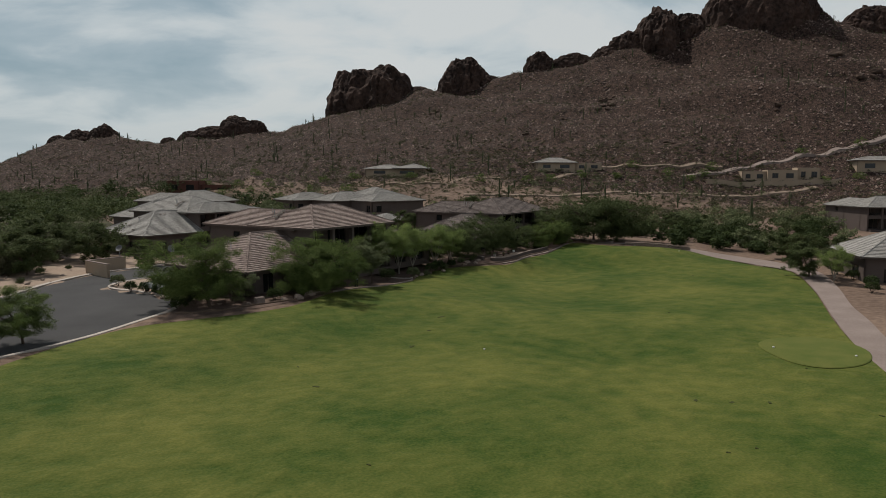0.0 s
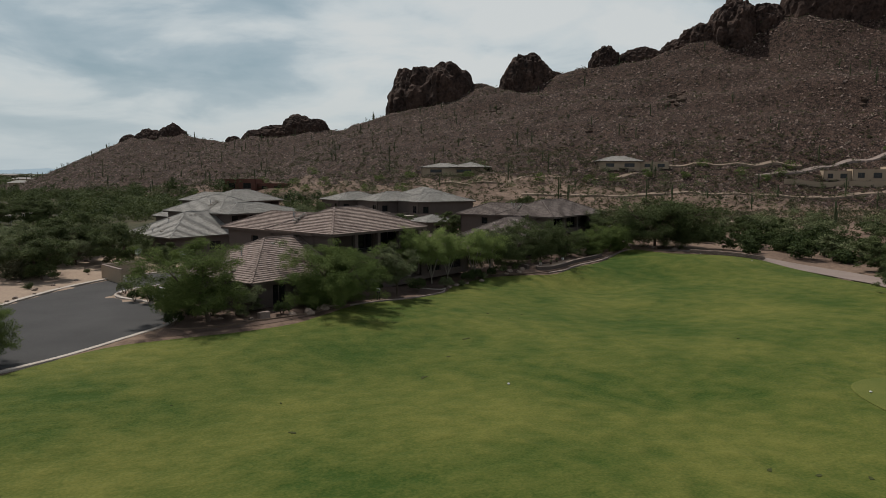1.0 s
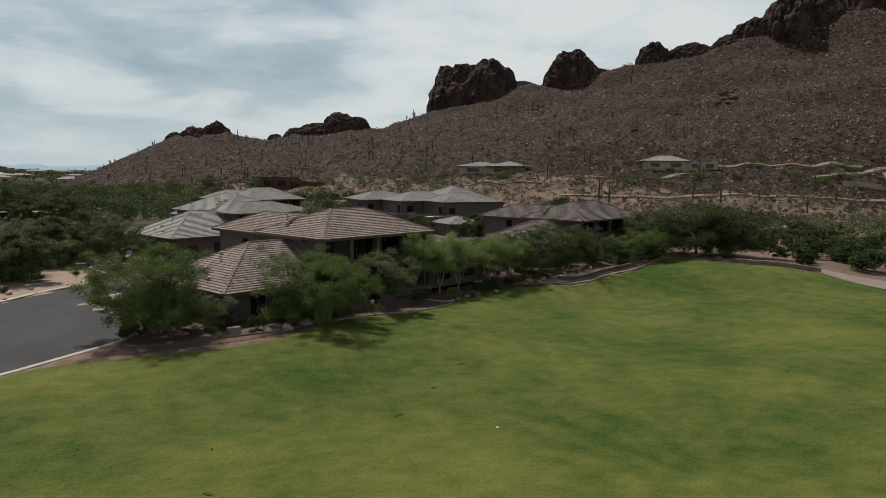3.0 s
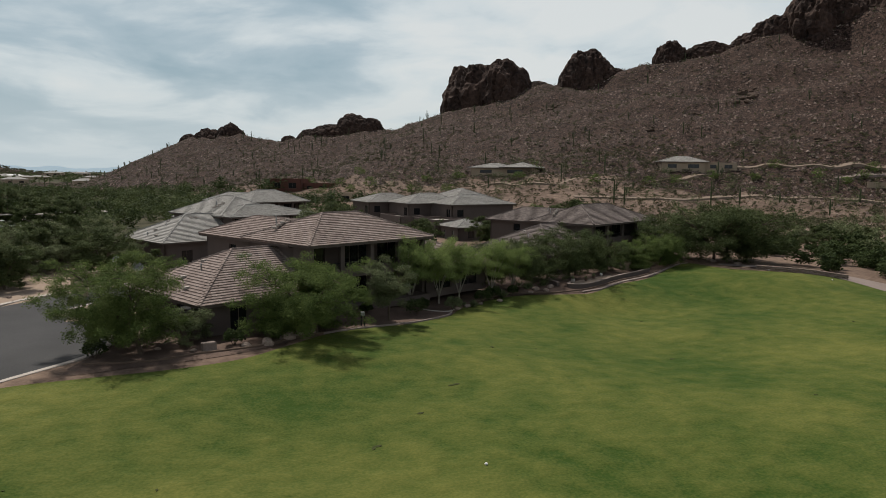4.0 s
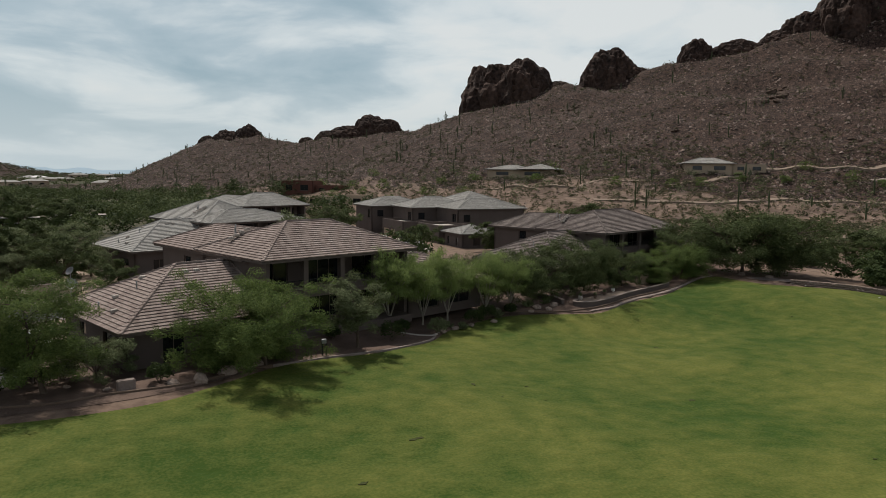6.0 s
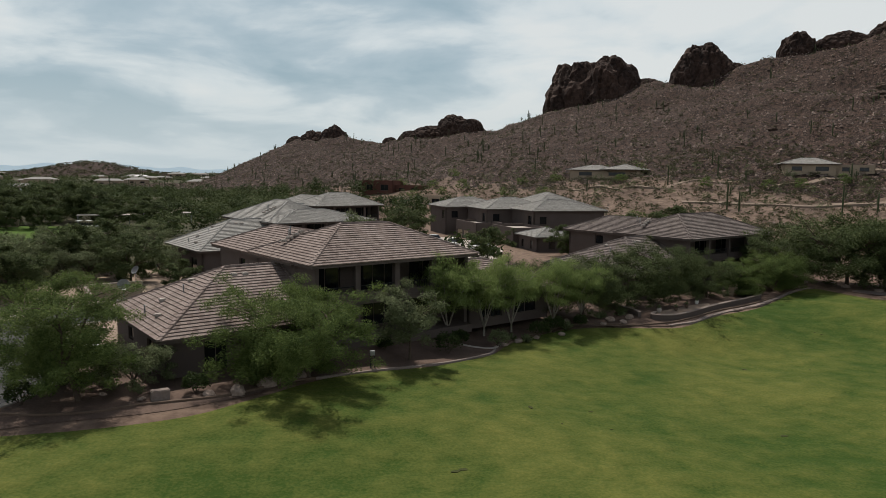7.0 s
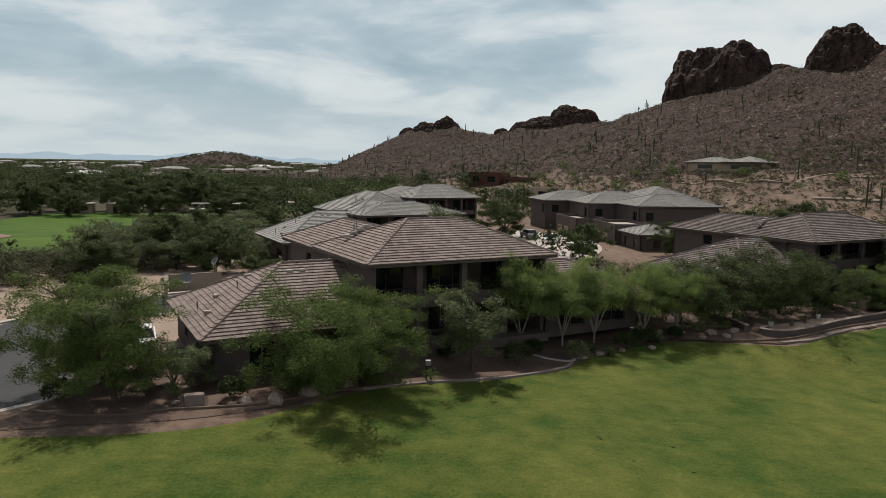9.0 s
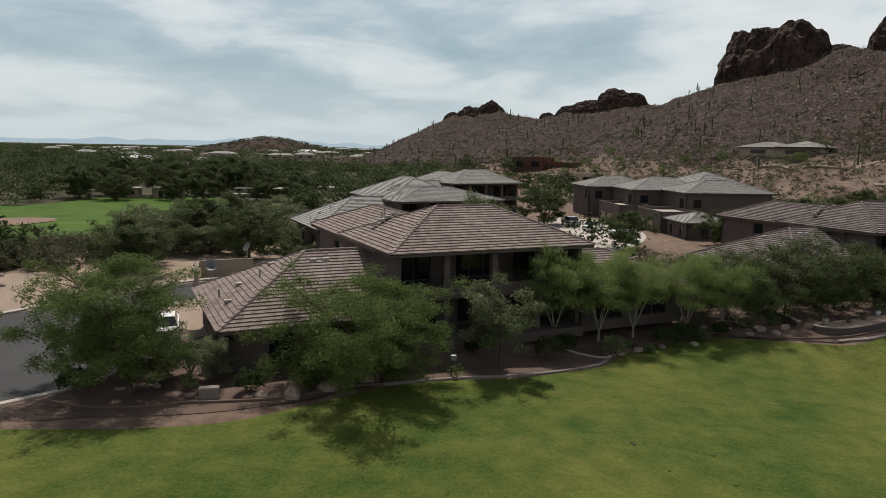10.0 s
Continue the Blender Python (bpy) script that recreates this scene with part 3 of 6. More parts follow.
    # fascia boards under the eaves
    t = 0.05
    for i, (a, b) in enumerate(((c[0], c[1]), (c[1], c[2]), (c[2], c[3]), (c[3], c[0]))):
        if gable_u1 and i == 1 or gable_v1 and i == 2 or gable_u0 and i == 3:
            continue
        lo, hi = Vector((min(a.x, b.x), min(a.y, b.y), z - 0.2)), Vector((max(a.x, b.x), max(a.y, b.y), z - 0.035))
        bm = bmesh.new()
        if abs(a.y - b.y) < 1e-6:
            y = lo.y + (0.02 if i == 0 else -0.02 - t)
            box(bm, lo.x + 0.02, y, lo.z, hi.x - 0.02, y + t, hi.z)
        else:
            x = lo.x + (0.02 if i == 3 else -0.02 - t)
            box(bm, x, lo.y + 0.08, lo.z, x + t, hi.y - 0.08, hi.z)
        part("fascia", bm, M_FASCIA, roof)
    return roof


SINGLE_TILES = []


def wall_run(parent, a, b, z0, z1, holes, thick=0.25, material=None, name="wall"):
    """A wall from a to b (own axes, outer face to the right of a-b) with openings (along0, along1, zlow, zhigh) that go through."""
    a, b = Vector((*a, 0)), Vector((*b, 0))
    d = b - a
    length = d.length
    t = d.normalized()
    nrm = Vector((-t.y, t.x, 0))          # inward
    bm = bmesh.new()
    xs = sorted({0.0, length, *[h[0] for h in holes], *[h[1] for h in holes]})
    zs = sorted({z0, z1, *[h[2] for h in holes], *[h[3] for h in holes]})
    m = Matrix((t.to_4d(), nrm.to_4d(), Vector((0, 0, 1, 0)), Vector((0, 0, 0, 1)))).transposed()
    m = Matrix.Translation(a) @ Matrix(((t.x, nrm.x, 0, 0), (t.y, nrm.y, 0, 0), (0, 0, 1, 0), (0, 0, 0, 1)))
    for x0, x1 in zip(xs, xs[1:]):
        for y0, y1 in zip(zs, zs[1:]):
            cx, cz = (x0 + x1) / 2, (y0 + y1) / 2
            if any(h[0] < cx < h[1] and h[2] < cz < h[3] for h in holes):
                continue
            box(bm, x0, 0, y0, x1, thick, y1, m)
    bmesh.ops.remove_doubles(bm, verts=bm.verts[:], dist=1e-4)
    dead = [f for f in bm.faces if False]
    return part(name, bm, material or M_STUCCO, parent), m


def window(parent, m, x0, x1, z0, z1, bars=1, frame_mat=None, sill=True):
    """A recessed window in a wall's own axes: frame, mullion, panes and sill."""
    w = new("window")
    w.parent = parent
    w.empty_display_size = 0.2
    w.matrix_local = m
    fm = frame_mat or M_FASCIA
    bm = bmesh.new()
    k = 0.06
    box(bm, x0, 0.10, z0, x0 + k, 0.17, z1)
    box(bm, x1 - k, 0.10, z0, x1, 0.17, z1)
    box(bm, x0 + k, 0.10, z0, x1 - k, 0.17, z0 + k)
    box(bm, x0 + k, 0.10, z1 - k, x1 - k, 0.17, z1)
    for i in range(1, bars + 1):
        c = x0 + (x1 - x0) * i / (bars + 1)
        box(bm, c - 0.03, 0.11, z0 + k, c + 0.03, 0.16, z1 - k)
    part("frame", bm, fm, w)
    n = bars + 1
    for i in range(n):
        c0, c1 = x0 + (x1 - x0) * i / n + 0.03, x0 + (x1 - x0) * (i + 1) / n - 0.03
        bm = bmesh.new()
        box(bm, c0, 0.13, z0 + k, c1, 0.145, z1 - k)
        part("pane", bm, M_GLASS, w)
    if sill:
        bm = bmesh.new()
        box(bm, x0 - 0.08, -0.06, z0 - 0.1, x1 + 0.08, 0.1, z0)
        part("sill", bm, M_STUCCO, w)
    return w


def storey_box(parent, u0, v0, u1, v1, z0, z1, openings, material=None):
    """Four walls round a rectangle; openings: side letter f(ront), r(ight), b(ack), l(eft) -> list of (a0, a1, zl, zh, bars)."""
    sides = {"f": ((u0, v0), (u1, v0)), "r": ((u1, v0), (u1, v1)), "b": ((u1, v1), (u0, v1)), "l": ((u0, v1), (u0, v0))}
    for k, (a, b) in sides.items():
        hs = openings.get(k, [])
        w, m = wall_run(parent, a, b, z0, z1, [h[:4] for h in hs], material=material)
        for h in hs:
            if h[4] >= 0:
                window(w, m, h[0], h[1], h[2], h[3], h[4])


def roof_vent(parent, u, v, z, kind, slope=0.0):
    """A small hooded vent or a short flue pipe on the tiles."""
    bm = bmesh.new()
    if kind == "box":
        box(bm, -0.22, -0.2, -0.12, 0.22, 0.2, 0.09, pose(u, v, z))
        bmesh.ops.bevel(bm, geom=bm.edges[:], offset=0.04, segments=2, affect="EDGES")
        return part("vent", bm, M_CONCRETE, parent, "pale grey roof vent")
    bmesh.ops.create_cone(bm, cap_ends=True, segments=10, radius1=0.05, radius2=0.05, depth=0.55, matrix=pose(u, v, z + 0.12))
    bmesh.ops.create_cone(bm, cap_ends=True, segments=10, radius1=0.08, radius2=0.03, depth=0.07, matrix=pose(u, v, z + 0.43))
    return part("flue_pipe", bm, M_METAL, parent, "short grey flue pipe")


def terrace_house(x, y, ze, zb, turn, name_label, grey=False, front=14.6, wing=True, low_left=True, low_right=True, singles=0, low_ze=-3.6, group="", detail=True, rise=2.3, wing_w=8.0, wing_rise=1.75):
    """A two-storey stucco house: origin at the front-left eave corner. ze: eave height, zb: ground."""
    base = zb - 0.6
    h = empty("house", x, y, base, turn, name_label, "house", group)
    e, g = ze - base, zb - base
    mid = g + 2.75
    I = 0.6
    W, D = front, 10.5
    # main block: open gallery on both floors along the front, behind columns
    gal = 2.6
    back = I + gal
    doors = [(1.0, 3.4, mid + 0.1, mid + 2.25, 1), (5.2, 8.4, mid + 0.1, mid + 2.25, 2), (9.6, 12.4, mid + 0.1, mid + 2.25, 1),
             (1.0, 4.0, g + 0.1, g + 2.3, 2), (5.4, 8.4, g + 0.1, g + 2.3, 2), (9.6, 12.4, g + 0.1, g + 2.3, 1)]
    storey_box(h, I, back, W - I, D - I, 0, e - 0.05, {"f": doors, "r": [(3.0, 4.6, mid + 0.9, mid + 2.0, 1)], "b": [(3, 4.6, mid + .9, mid + 2, 1), (8, 9.6, mid + .9, mid + 2, 1)]})
    for side_u in (I, W - I - 0.3):
        bm = bmesh.new()
        box(bm, side_u, I, 0, side_u + 0.3, back - 0.003, e - 0.05)
        part("side_wall", bm, M_STUCCO, h)
    bm = bmesh.new()
    box(bm, I + 0.303, I + 0.004, mid - 0.35, W - I - 0.303, back - 0.004, mid)
    part("balcony_floor", bm, M_STUCCO, h)
    n = 4
    cols = [I + (W - 2 * I) * k / n for k in range(1, n)]
    for c in cols:
        bm = bmesh.new()
        box(bm, c - 0.2, I - 0.02, 0, c + 0.2, I + 0.4, e - 0.225)
        part("column", bm, M_STUCCO, h)
    bm = bmesh.new()
    box(bm, I + 0.303, I + 0.06, e - 0.22, W - I - 0.303, I + 0.36, e - 0.06)
    part("beam", bm, M_STUCCO, h)
    xs = [I + 0.3] + cols + [W - I - 0.3]
    for a, b in zip(xs, xs[1:]):
        bm = bmesh.new()
        box(bm, a + 0.21, I + 0.1, mid + 0.003, b - 0.21, I + 0.25, mid + 0.45)
        part("parapet", bm, M_STUCCO, h)
        bm = bmesh.new()
        box(bm, a + 0.21, I + 0.14, mid + 0.92, b - 0.21, I + 0.2, mid + 0.98)
        k = a + 0.35
        while k < b - 0.25:
            box(bm, k, I + 0.155, mid + 0.453, k + 0.025, I + 0.18, mid + 0.92)
            k += 0.16
        part("railing", bm, M_DARK, h)
    bm = bmesh.new()
    box(bm, I + 0.31, -0.4, 0, W - I - 0.31, back - 0.01, g + 0.03)
    part("terrace_slab", bm, M_STUCCO, h)
    r = hip_roof(h, 0, 0, W, D, e, rise, grey, singles=singles)
    if wing:
        storey_box(h, I, D - I + 0.003, wing_w - I, 18.4 - I, 0, e - 0.15, {"l": [(4.2, 5.4, mid + 0.8, mid + 1.9, 0)]})
        hip_roof(h, 0.03, 3.0, wing_w, 18.4, e - 0.11, wing_rise, grey)
    if detail:
        for k in range(4):
            roof_vent(r, 1.6 + 0.55 * k, 7.4 + 0.15 * k, e + 1.05 + 0.2 * k, "box")
        roof_vent(r, 2.6, 8.6, e + 1.3, "pipe")
        roof_vent(r, 3.1, 9.4, e + 1.5, "pipe")
    if low_left:
        le = e + low_ze
        u0, v0 = -9.9, -0.4
        storey_box(h, u0 + I, v0 + I, 0.55, v0 + 12.6 - I, 0, le - 0.05,
                   {"f": [(2.2, 3.7, g + 0.05 - 0.6, g + 1.75 - 0.35, 1), (6.0, 8.0, g + 0.2, g + 1.6, 1)], "l": [(3.0, 4.2, g + 0.3, g + 1.5, 0), (7.4, 9.6, g - 0.4, g + 1.5, 0)]})
        rl = hip_roof(h, u0, v0, 0.58, v0 + 12.6, le, 3.15, grey, gable_u1=True, singles=singles, axis="u")
        bm = bmesh.new()
        box(bm, 0.42, v0 + 5.2, le - 0.05, 0.56, v0 + 7.4, le + 2.6)
        part("gable_infill", bm, M_STUCCO, h)
        if detail:
            for a, b, zz, kd in ((u0 + 1.2, v0 + 4.2, 0.75, "box"), (u0 + 2.2, v0 + 6.6, 1.25, "box"), (u0 + 3.4, v0 + 6.0, 1.8, "pipe"), (u0 + 4.4, v0 + 7.4, 2.3, "box"),
                                 (u0 + 1.0, v0 + 6.4, 0.6, "pipe"), (u0 + 6.6, v0 + 5.4, 2.75, "box"), (u0 + 7.4, v0 + 5.4, 2.75, "box"), (u0 + 5.2, v0 + 8.2, 2.0, "box")):
                roof_vent(rl, a, b, le + zz, kd)
    if low_right:
        le = e - 3.2
        storey_box(h, W - I + 0.003, I - 0.2, W + 8.4, 8.6, 0, le - 0.05, {"f": [(1.2, 3.6, g + 0.1, g + 2.1, 1), (5.0, 7.6, g + 0.1, g + 2.1, 1)]})
        hip_roof(h, W - I, -0.4, W + 9.0, 9.2, le, 2.1, grey, gable_u0=True, axis="u")
    return h


terrace_house(-10.8, 37.0, 6.6, 1.15, 27.0, "two-storey taupe stucco house with brown tiled hip roofs", singles=150, group="golf course houses")
terrace_house(29.4, 58.8, 6.1, 0.95, 27.0, "taupe stucco house with pillared galleries and dark brown tiles", grey="dark", front=17.5, group="golf course houses", low_ze=-3.2, detail=True)
terrace_house(-14.6, 79.6, 6.3, 0.9, 27.0, "taupe stucco house with weathered grey-beige tiled roofs", grey=True, group="golf course houses", low_ze=-2.9, low_right=False, rise=1.35, wing_w=11.5, wing_rise=2.55)
terrace_house(-9.0, 122.0, 6.4, 0.8, 27.0, "far taupe stucco house with grey-beige tiled roofs", grey=True, low_right=False, group="golf course houses", low_ze=-2.9, detail=False)


def court_house():
    """The block across the court: stepped two-storey volumes with garages in front."""
    h = empty("garage_house", 27.3, 106.5, 0.3, 8.0, "stepped taupe stucco house with grey tiled hip roofs and garages", "house", "golf course houses")
    blocks = ((0, 0, 15, 11, 6.2, 1.7), (-5.0, 9.0, 9, 20, 6.1, 1.9), (-9.3, 19.6, 4, 30, 6.0, 1.7), (3, 6, 17, 22, 6.25, 2.7))
    for u0, v0, u1, v1, e, rise in blocks:
        storey_box(h, u0 + 0.5, v0 + 0.5, u1 - 0.5, v1 - 0.5, 0, e - 0.05,
                   {"f": [(1.2, 2.6, 3.8, 5.2, 0)], "l": [((v1 - v0) - 3.4, (v1 - v0) - 1.8, 3.6, 5.3, 1)]})
        hip_roof(h, u0, v0, u1, v1, e, rise, True)
    # flat-roofed garage volumes with parapets
    for u0, v0, u1, v1, top in ((-8.5, 4.7, -3.4, 15.0, 3.9), (-6.0, -5.4, 0.4, 4.0, 3.8)):
        storey_box(h, u0, v0, u1, v1, 0, top, {"l": [(0.8, 3.4, 0.05, 2.2, -1), (4.2, min(6.4, v1 - v0 - 0.4), 0.05, 2.2, -1)]})
        bm = bmesh.new()
        box(bm, u0 + 0.25, v0 + 0.25, top - 0.6, u1 - 0.25, v1 - 0.25, top - 0.45)
        part("flat_roof", bm, M_CONCRETE, h)
        for a in (v1 - 3.4, v1 - min(6.4, v1 - v0 - 0.4)):
            bm = bmesh.new()
            wd = 2.6 if a == v1 - 3.4 else min(6.4, v1 - v0 - 0.4) - 4.2
            for k in range(4):
                box(bm, u0 + 0.10, a + 0.02, 0.06 + k * 0.53, u0 + 0.16, a + wd - 0.02, 0.06 + k * 0.53 + 0.51)
            part("garage_door", bm, M_STUCCO_TAN, h, "tan sectional garage door")
    # small entrance tower
    storey_box(h, -5.2, -12.4, 1.2, -5.8, 0, 2.9, {"l": [(1.0, 1.8, 0.9, 2.2, 0), (4.2, 5.0, 0.9, 2.2, 0)], "f": [(2, 3.2, .9, 2.2, 0)]})
    hip_roof(h, -5.7, -12.9, 1.7, -5.3, 2.9, 1.2, True)
    return h


court_house()


def flat_villa(x, y, zb, turn, boxes, material, label, roofs=()):
    """A far desert villa of flat-topped volumes with windows, and hip roofs where it has them."""
    h = empty("villa", x, y, zb, turn, label, "house")
    for u0, v0, u1, v1, top in boxes:
        w = u1 - u0
        hs = [(w * 0.15, w * 0.35, top * 0.3, top * 0.72, 1), (w * 0.6, w * 0.85, top * 0.3, top * 0.72, 1)]
        storey_box(h, u0, v0, u1, v1, -2.5, top, {"f": hs}, material)
        bm = bmesh.new()
        box(bm, u0 + 0.25, v0 + 0.25, top - 0.5, u1 - 0.25, v1 - 0.25, top - 0.35)
        part("flat_roof", bm, M_CONCRETE, h)
    for u0, v0, u1, v1, z, rise in roofs:
        hip_roof(h, u0, v0, u1, v1, z, rise, True, expose=0.7)
    return h


flat_villa(12, 285, land1(20, 279), -30, ((0, 0, 14, 11, 5.6), (14, 2, 26, 11, 3.8)), M_STUCCO_RED, "dark red flat-roofed villa at the foot of the hill")
flat_villa(18, 251, land1(24, 245), -38, ((0, 0, 11, 11, 3.2), (11, 1, 24, 11, 4.0)), M_STUCCO_TAN, "pale tan flat-roofed villa among desert trees")
flat_villa(90, 252, land1(97, 245), -48, ((0, 0, 27, 12, 3.0),), M_STUCCO_TAN, "tan villa with hip roofs on the hillside", ((-1, -1, 17, 13, 3.0, 1.8), (14, -3, 28, 12, 3.2, 2.0)))
flat_villa(157, 216, land1(165, 211), -29, ((0, 0, 17, 12, 3.4), (17, 1, 29, 11, 3.2)), M_STUCCO_TAN, "tan villa with low hip roof on the slope", ((-1, -1, 18, 13, 3.4, 2.2),))
flat_villa(226, 163, land1(236, 154), -42, ((0, 0, 10, 9, 4.2), (10, -1.5, 22, 9, 4.8), (22, 0, 31, 9, 5.8)), M_STUCCO_TAN, "tan adobe villa behind a long garden wall")
flat_villa(266, 137, land1(270, 134), -42, ((0, 0, 20, 12, 4.6),), M_STUCCO_TAN, "tan villa with tiled roof above the road", ((-1, -1, 21, 13, 4.6, 1.8),))
terrace_house(122, 52, 5.6, 0.6, -30.0, "taupe stucco house beyond the dark shrubs", grey=True, low_left=False, low_right=False, group="golf course houses", detail=False)
terrace_house(56.8, 5.6, 5.2, 0.0, -42.0, "stucco house with stone columns beside the cart path", grey=True, low_left=True, wing=False, low_right=False, group="golf course houses", low_ze=-2.4, detail=False)


# ---- plants ----
def tube(verts, faces, points, radii, sides=6):
    """Adds a tapered limb along points to the lists."""
    prev = None
    for i, (p, r) in enumerate(zip(points, radii)):
        d = (points[min(i + 1, len(points) - 1)] - points[max(i - 1, 0)]).normalized()
        a = d.orthogonal().normalized()
        b = d.cross(a)
        k = len(verts)
        for j in range(sides):
            t = 6.2832 * j / sides
            verts.append(tuple(p + (a * math.cos(t) + b * math.sin(t)) * r))
        if prev is not None:
            for j in range(sides):
                faces.append((prev + j, prev + (j + 1) % sides, k + (j + 1) % sides, k + j))
        prev = k


def leaf_quads(centres, spread, count, size, rng, droop=0.3, long=1.8, tri=False, heart=None):
    """count small leaf blades round each centre; each one a bent-free narrow quad."""
    n = len(centres) * count
    c = np.repeat(np.asarray(centres, np.float32), count, 0)
    off = rng.normal(0, 1, (n, 3)).astype(np.float32)
    off /= np.maximum(np.linalg.norm(off, axis=1, keepdims=True), 1e-6)
    c = c + off * (rng.rand(n, 1) ** 0.6).astype(np.float32) * np.asarray(spread, np.float32)
    a = rng.normal(0, 1, (n, 3)).astype(np.float32)
    a[:, 2] = a[:, 2] * 0.6 - droop
    a /= np.linalg.norm(a, axis=1, keepdims=True)
    face = rng.normal(0, 1, (n, 3)).astype(np.float32)
    if heart is not None:            # blades lie across the way out from the crown's heart
        way = c - np.asarray(heart, np.float32)
        way /= np.maximum(np.linalg.norm(way, axis=1, keepdims=True), 1e-6)
        face = face * 0.45 + way + np.array((0, 0, 0.45), np.float32)
    b = np.cross(a, face)
    b /= np.maximum(np.linalg.norm(b, axis=1, keepdims=True), 1e-6)
    s = (size * (0.6 + 0.8 * rng.rand(n, 1))).astype(np.float32)
    a, b = a * s * long, b * s
    if heart is not None:
        f = np.cross(a, b)
        a = np.where(f[:, 2:] < 0, -a, a)
    if tri:
        return np.stack([c - a * 0.5, c + b * 0.7, c + a * 0.5], 1).reshape(-1, 3), np.arange(n * 3).reshape(-1, 3)
    v = np.stack([c - a * 0.5, c + b * 0.5, c + a * 0.5, c - b * 0.5], 1).reshape(-1, 3)
    f = np.arange(n * 4).reshape(-1, 4)
    return v, f


def tree(name, height, radius, seed, leaf, bark, label, clumps=90, per=55, size=0.13, fork=3, low=0.25, lean=(0, 0), flat=0.62, airy=1.0, thick=0.16, spread=0.62, droop=0.3, long=1.8):
    """A tapered trunk that forks into limbs and twigs, with leaves in uneven clumps round the twigs."""
    rng = np.random.RandomState(seed)
    rnd = random.Random(seed)
    v, f, tips = [], [], []
    split = height * low
    top = Vector((lean[0] * 0.4, lean[1] * 0.4, split))
    tube(v, f, [Vector((0, 0, -0.3)), Vector((lean[0] * 0.12, lean[1] * 0.12, split * 0.5)), top], [thick * 1.15, thick * 0.95, thick * 0.8], 8)
    for k in range(fork):
        ang = 6.2832 * (k + rnd.random() * 0.6) / fork
        reach = radius * (0.45 + 0.25 * rnd.random())
        e = Vector((lean[0] + math.cos(ang) * reach, lean[1] + math.sin(ang) * reach, height * (0.62 + 0.16 * rnd.random())))
        m = top.lerp(e, 0.5) + Vector((rnd.uniform(-.3, .3), rnd.uniform(-.3, .3), height * 0.05))
        tube(v, f, [top, m, e], [thick * 0.62, thick * 0.42, thick * 0.2], 6)
        for j in range(6):
            s = m.lerp(e, rnd.random())
            a2 = ang + rnd.uniform(-1.5, 1.5)
            t = s + Vector((math.cos(a2), math.sin(a2), rnd.uniform(-0.1, 0.7))) * radius * rnd.uniform(0.3, 0.6)
            tube(v, f, [s, s.lerp(t, 0.5) + Vector((0, 0, 0.12)), t], [thick * 0.24, thick * 0.15, thick * 0.05], 5)
            tips += [t, s.lerp(t, 0.6)]
    # leaf clumps gather in flat pads round the crown's outside, with gaps between
    pads = []
    for k in range(max(14, clumps // 5)):
        a, q, h = rng.rand() * 6.2832, rng.rand() ** 0.4, (k + rng.rand()) / max(14, clumps // 5)
        bulge = math.sin(math.pi * (0.14 + 0.78 * h)) ** 0.7
        wob = 0.80 + 0.30 * math.sin(a * 3 + seed) * math.cos(a * 2 + seed * 2)
        pads.append((lean[0] + math.cos(a) * radius * q * bulge * wob, lean[1] + math.sin(a) * radius * q * bulge * wob, height * (1 - flat) + height * flat * h * (0.86 + 0.14 * math.cos(a * 2 + seed))))
    pts = []
    for k in range(clumps):
        if k < len(tips):
            pts.append(np.array(tips[k]))
        else:
            o = rng.normal(0, 1, 3) * np.array((0.15, 0.15, 0.05)) * radius * airy
            o[2] -= 0.25 * math.hypot(o[0], o[1])
            pts.append(np.array(pads[rng.randint(len(pads))]) + o)
    pts = np.array(pts)
    pts[:, 2] = np.clip(pts[:, 2], 0.35, height - 0.1)
    sp = np.array((spread, spread, spread * 0.62)) * radius / 3.6
    lv, lf = leaf_quads(pts, sp, per, size, rng, droop, long, True, np.array((lean[0], lean[1], height * (1 - flat * 0.75))))
    t = empty(name, 0, 0, 0, 0, label, "tree")
    mesh_object("trunk", arrays("trunk", v, f, bark, True), None, t)
    mesh_object("crown", arrays("crown", lv, lf, leaf), None, t)
    return t


def place(t, x, y, turn=0.0, size=1.0, dz=0.0):
    t.matrix_world = Matrix.Translation((x, y, land1(x, y) + dz)) @ pose(0, 0, 0, 0, 0, turn) @ Matrix.Diagonal((size, size, size, 1))
    return t


def again(t, x, y, turn=0.0, size=1.0, dz=0.0, label=""):
    c = copy_thing(t, pose(0, 0, 0))
    if label:
        c["label"] = label
    return place(c, x, y, turn, size, dz)


MES = "spreading mesquite tree with fine green leaves by the lawn"
oak = place(tree("mesquite_tree", 5.9, 5.2, 3, M_LEAF, M_BARK, MES, 330, 300, 0.062, lean=(-0.8, 0.2), flat=0.86, spread=0.5, long=2.6), -11.0, 32.4, size=0.98)
left_tree = place(tree("mesquite_tree", 7.2, 4.9, 5, M_LEAF, M_BARK, "broad mesquite tree with leaning dark trunk beside the kerb", 270, 250, 0.062, lean=(-2.0, 0.3), flat=0.80, spread=0.5, long=2.6), -23.2, 30.3)
again(left_tree, -25.4, 35.2, 140, 0.5, label="smaller mesquite tree between kerb and house")
verge_tree = place(tree("ironwood_tree", 5.2, 4.4, 29, M_LEAF_GREY, M_BARK, "olive-grey ironwood tree on the sandy verge", 170, 110, 0.10, fork=5, low=0.14, flat=0.86, spread=0.55, long=2.4), -36.0, 84.0)
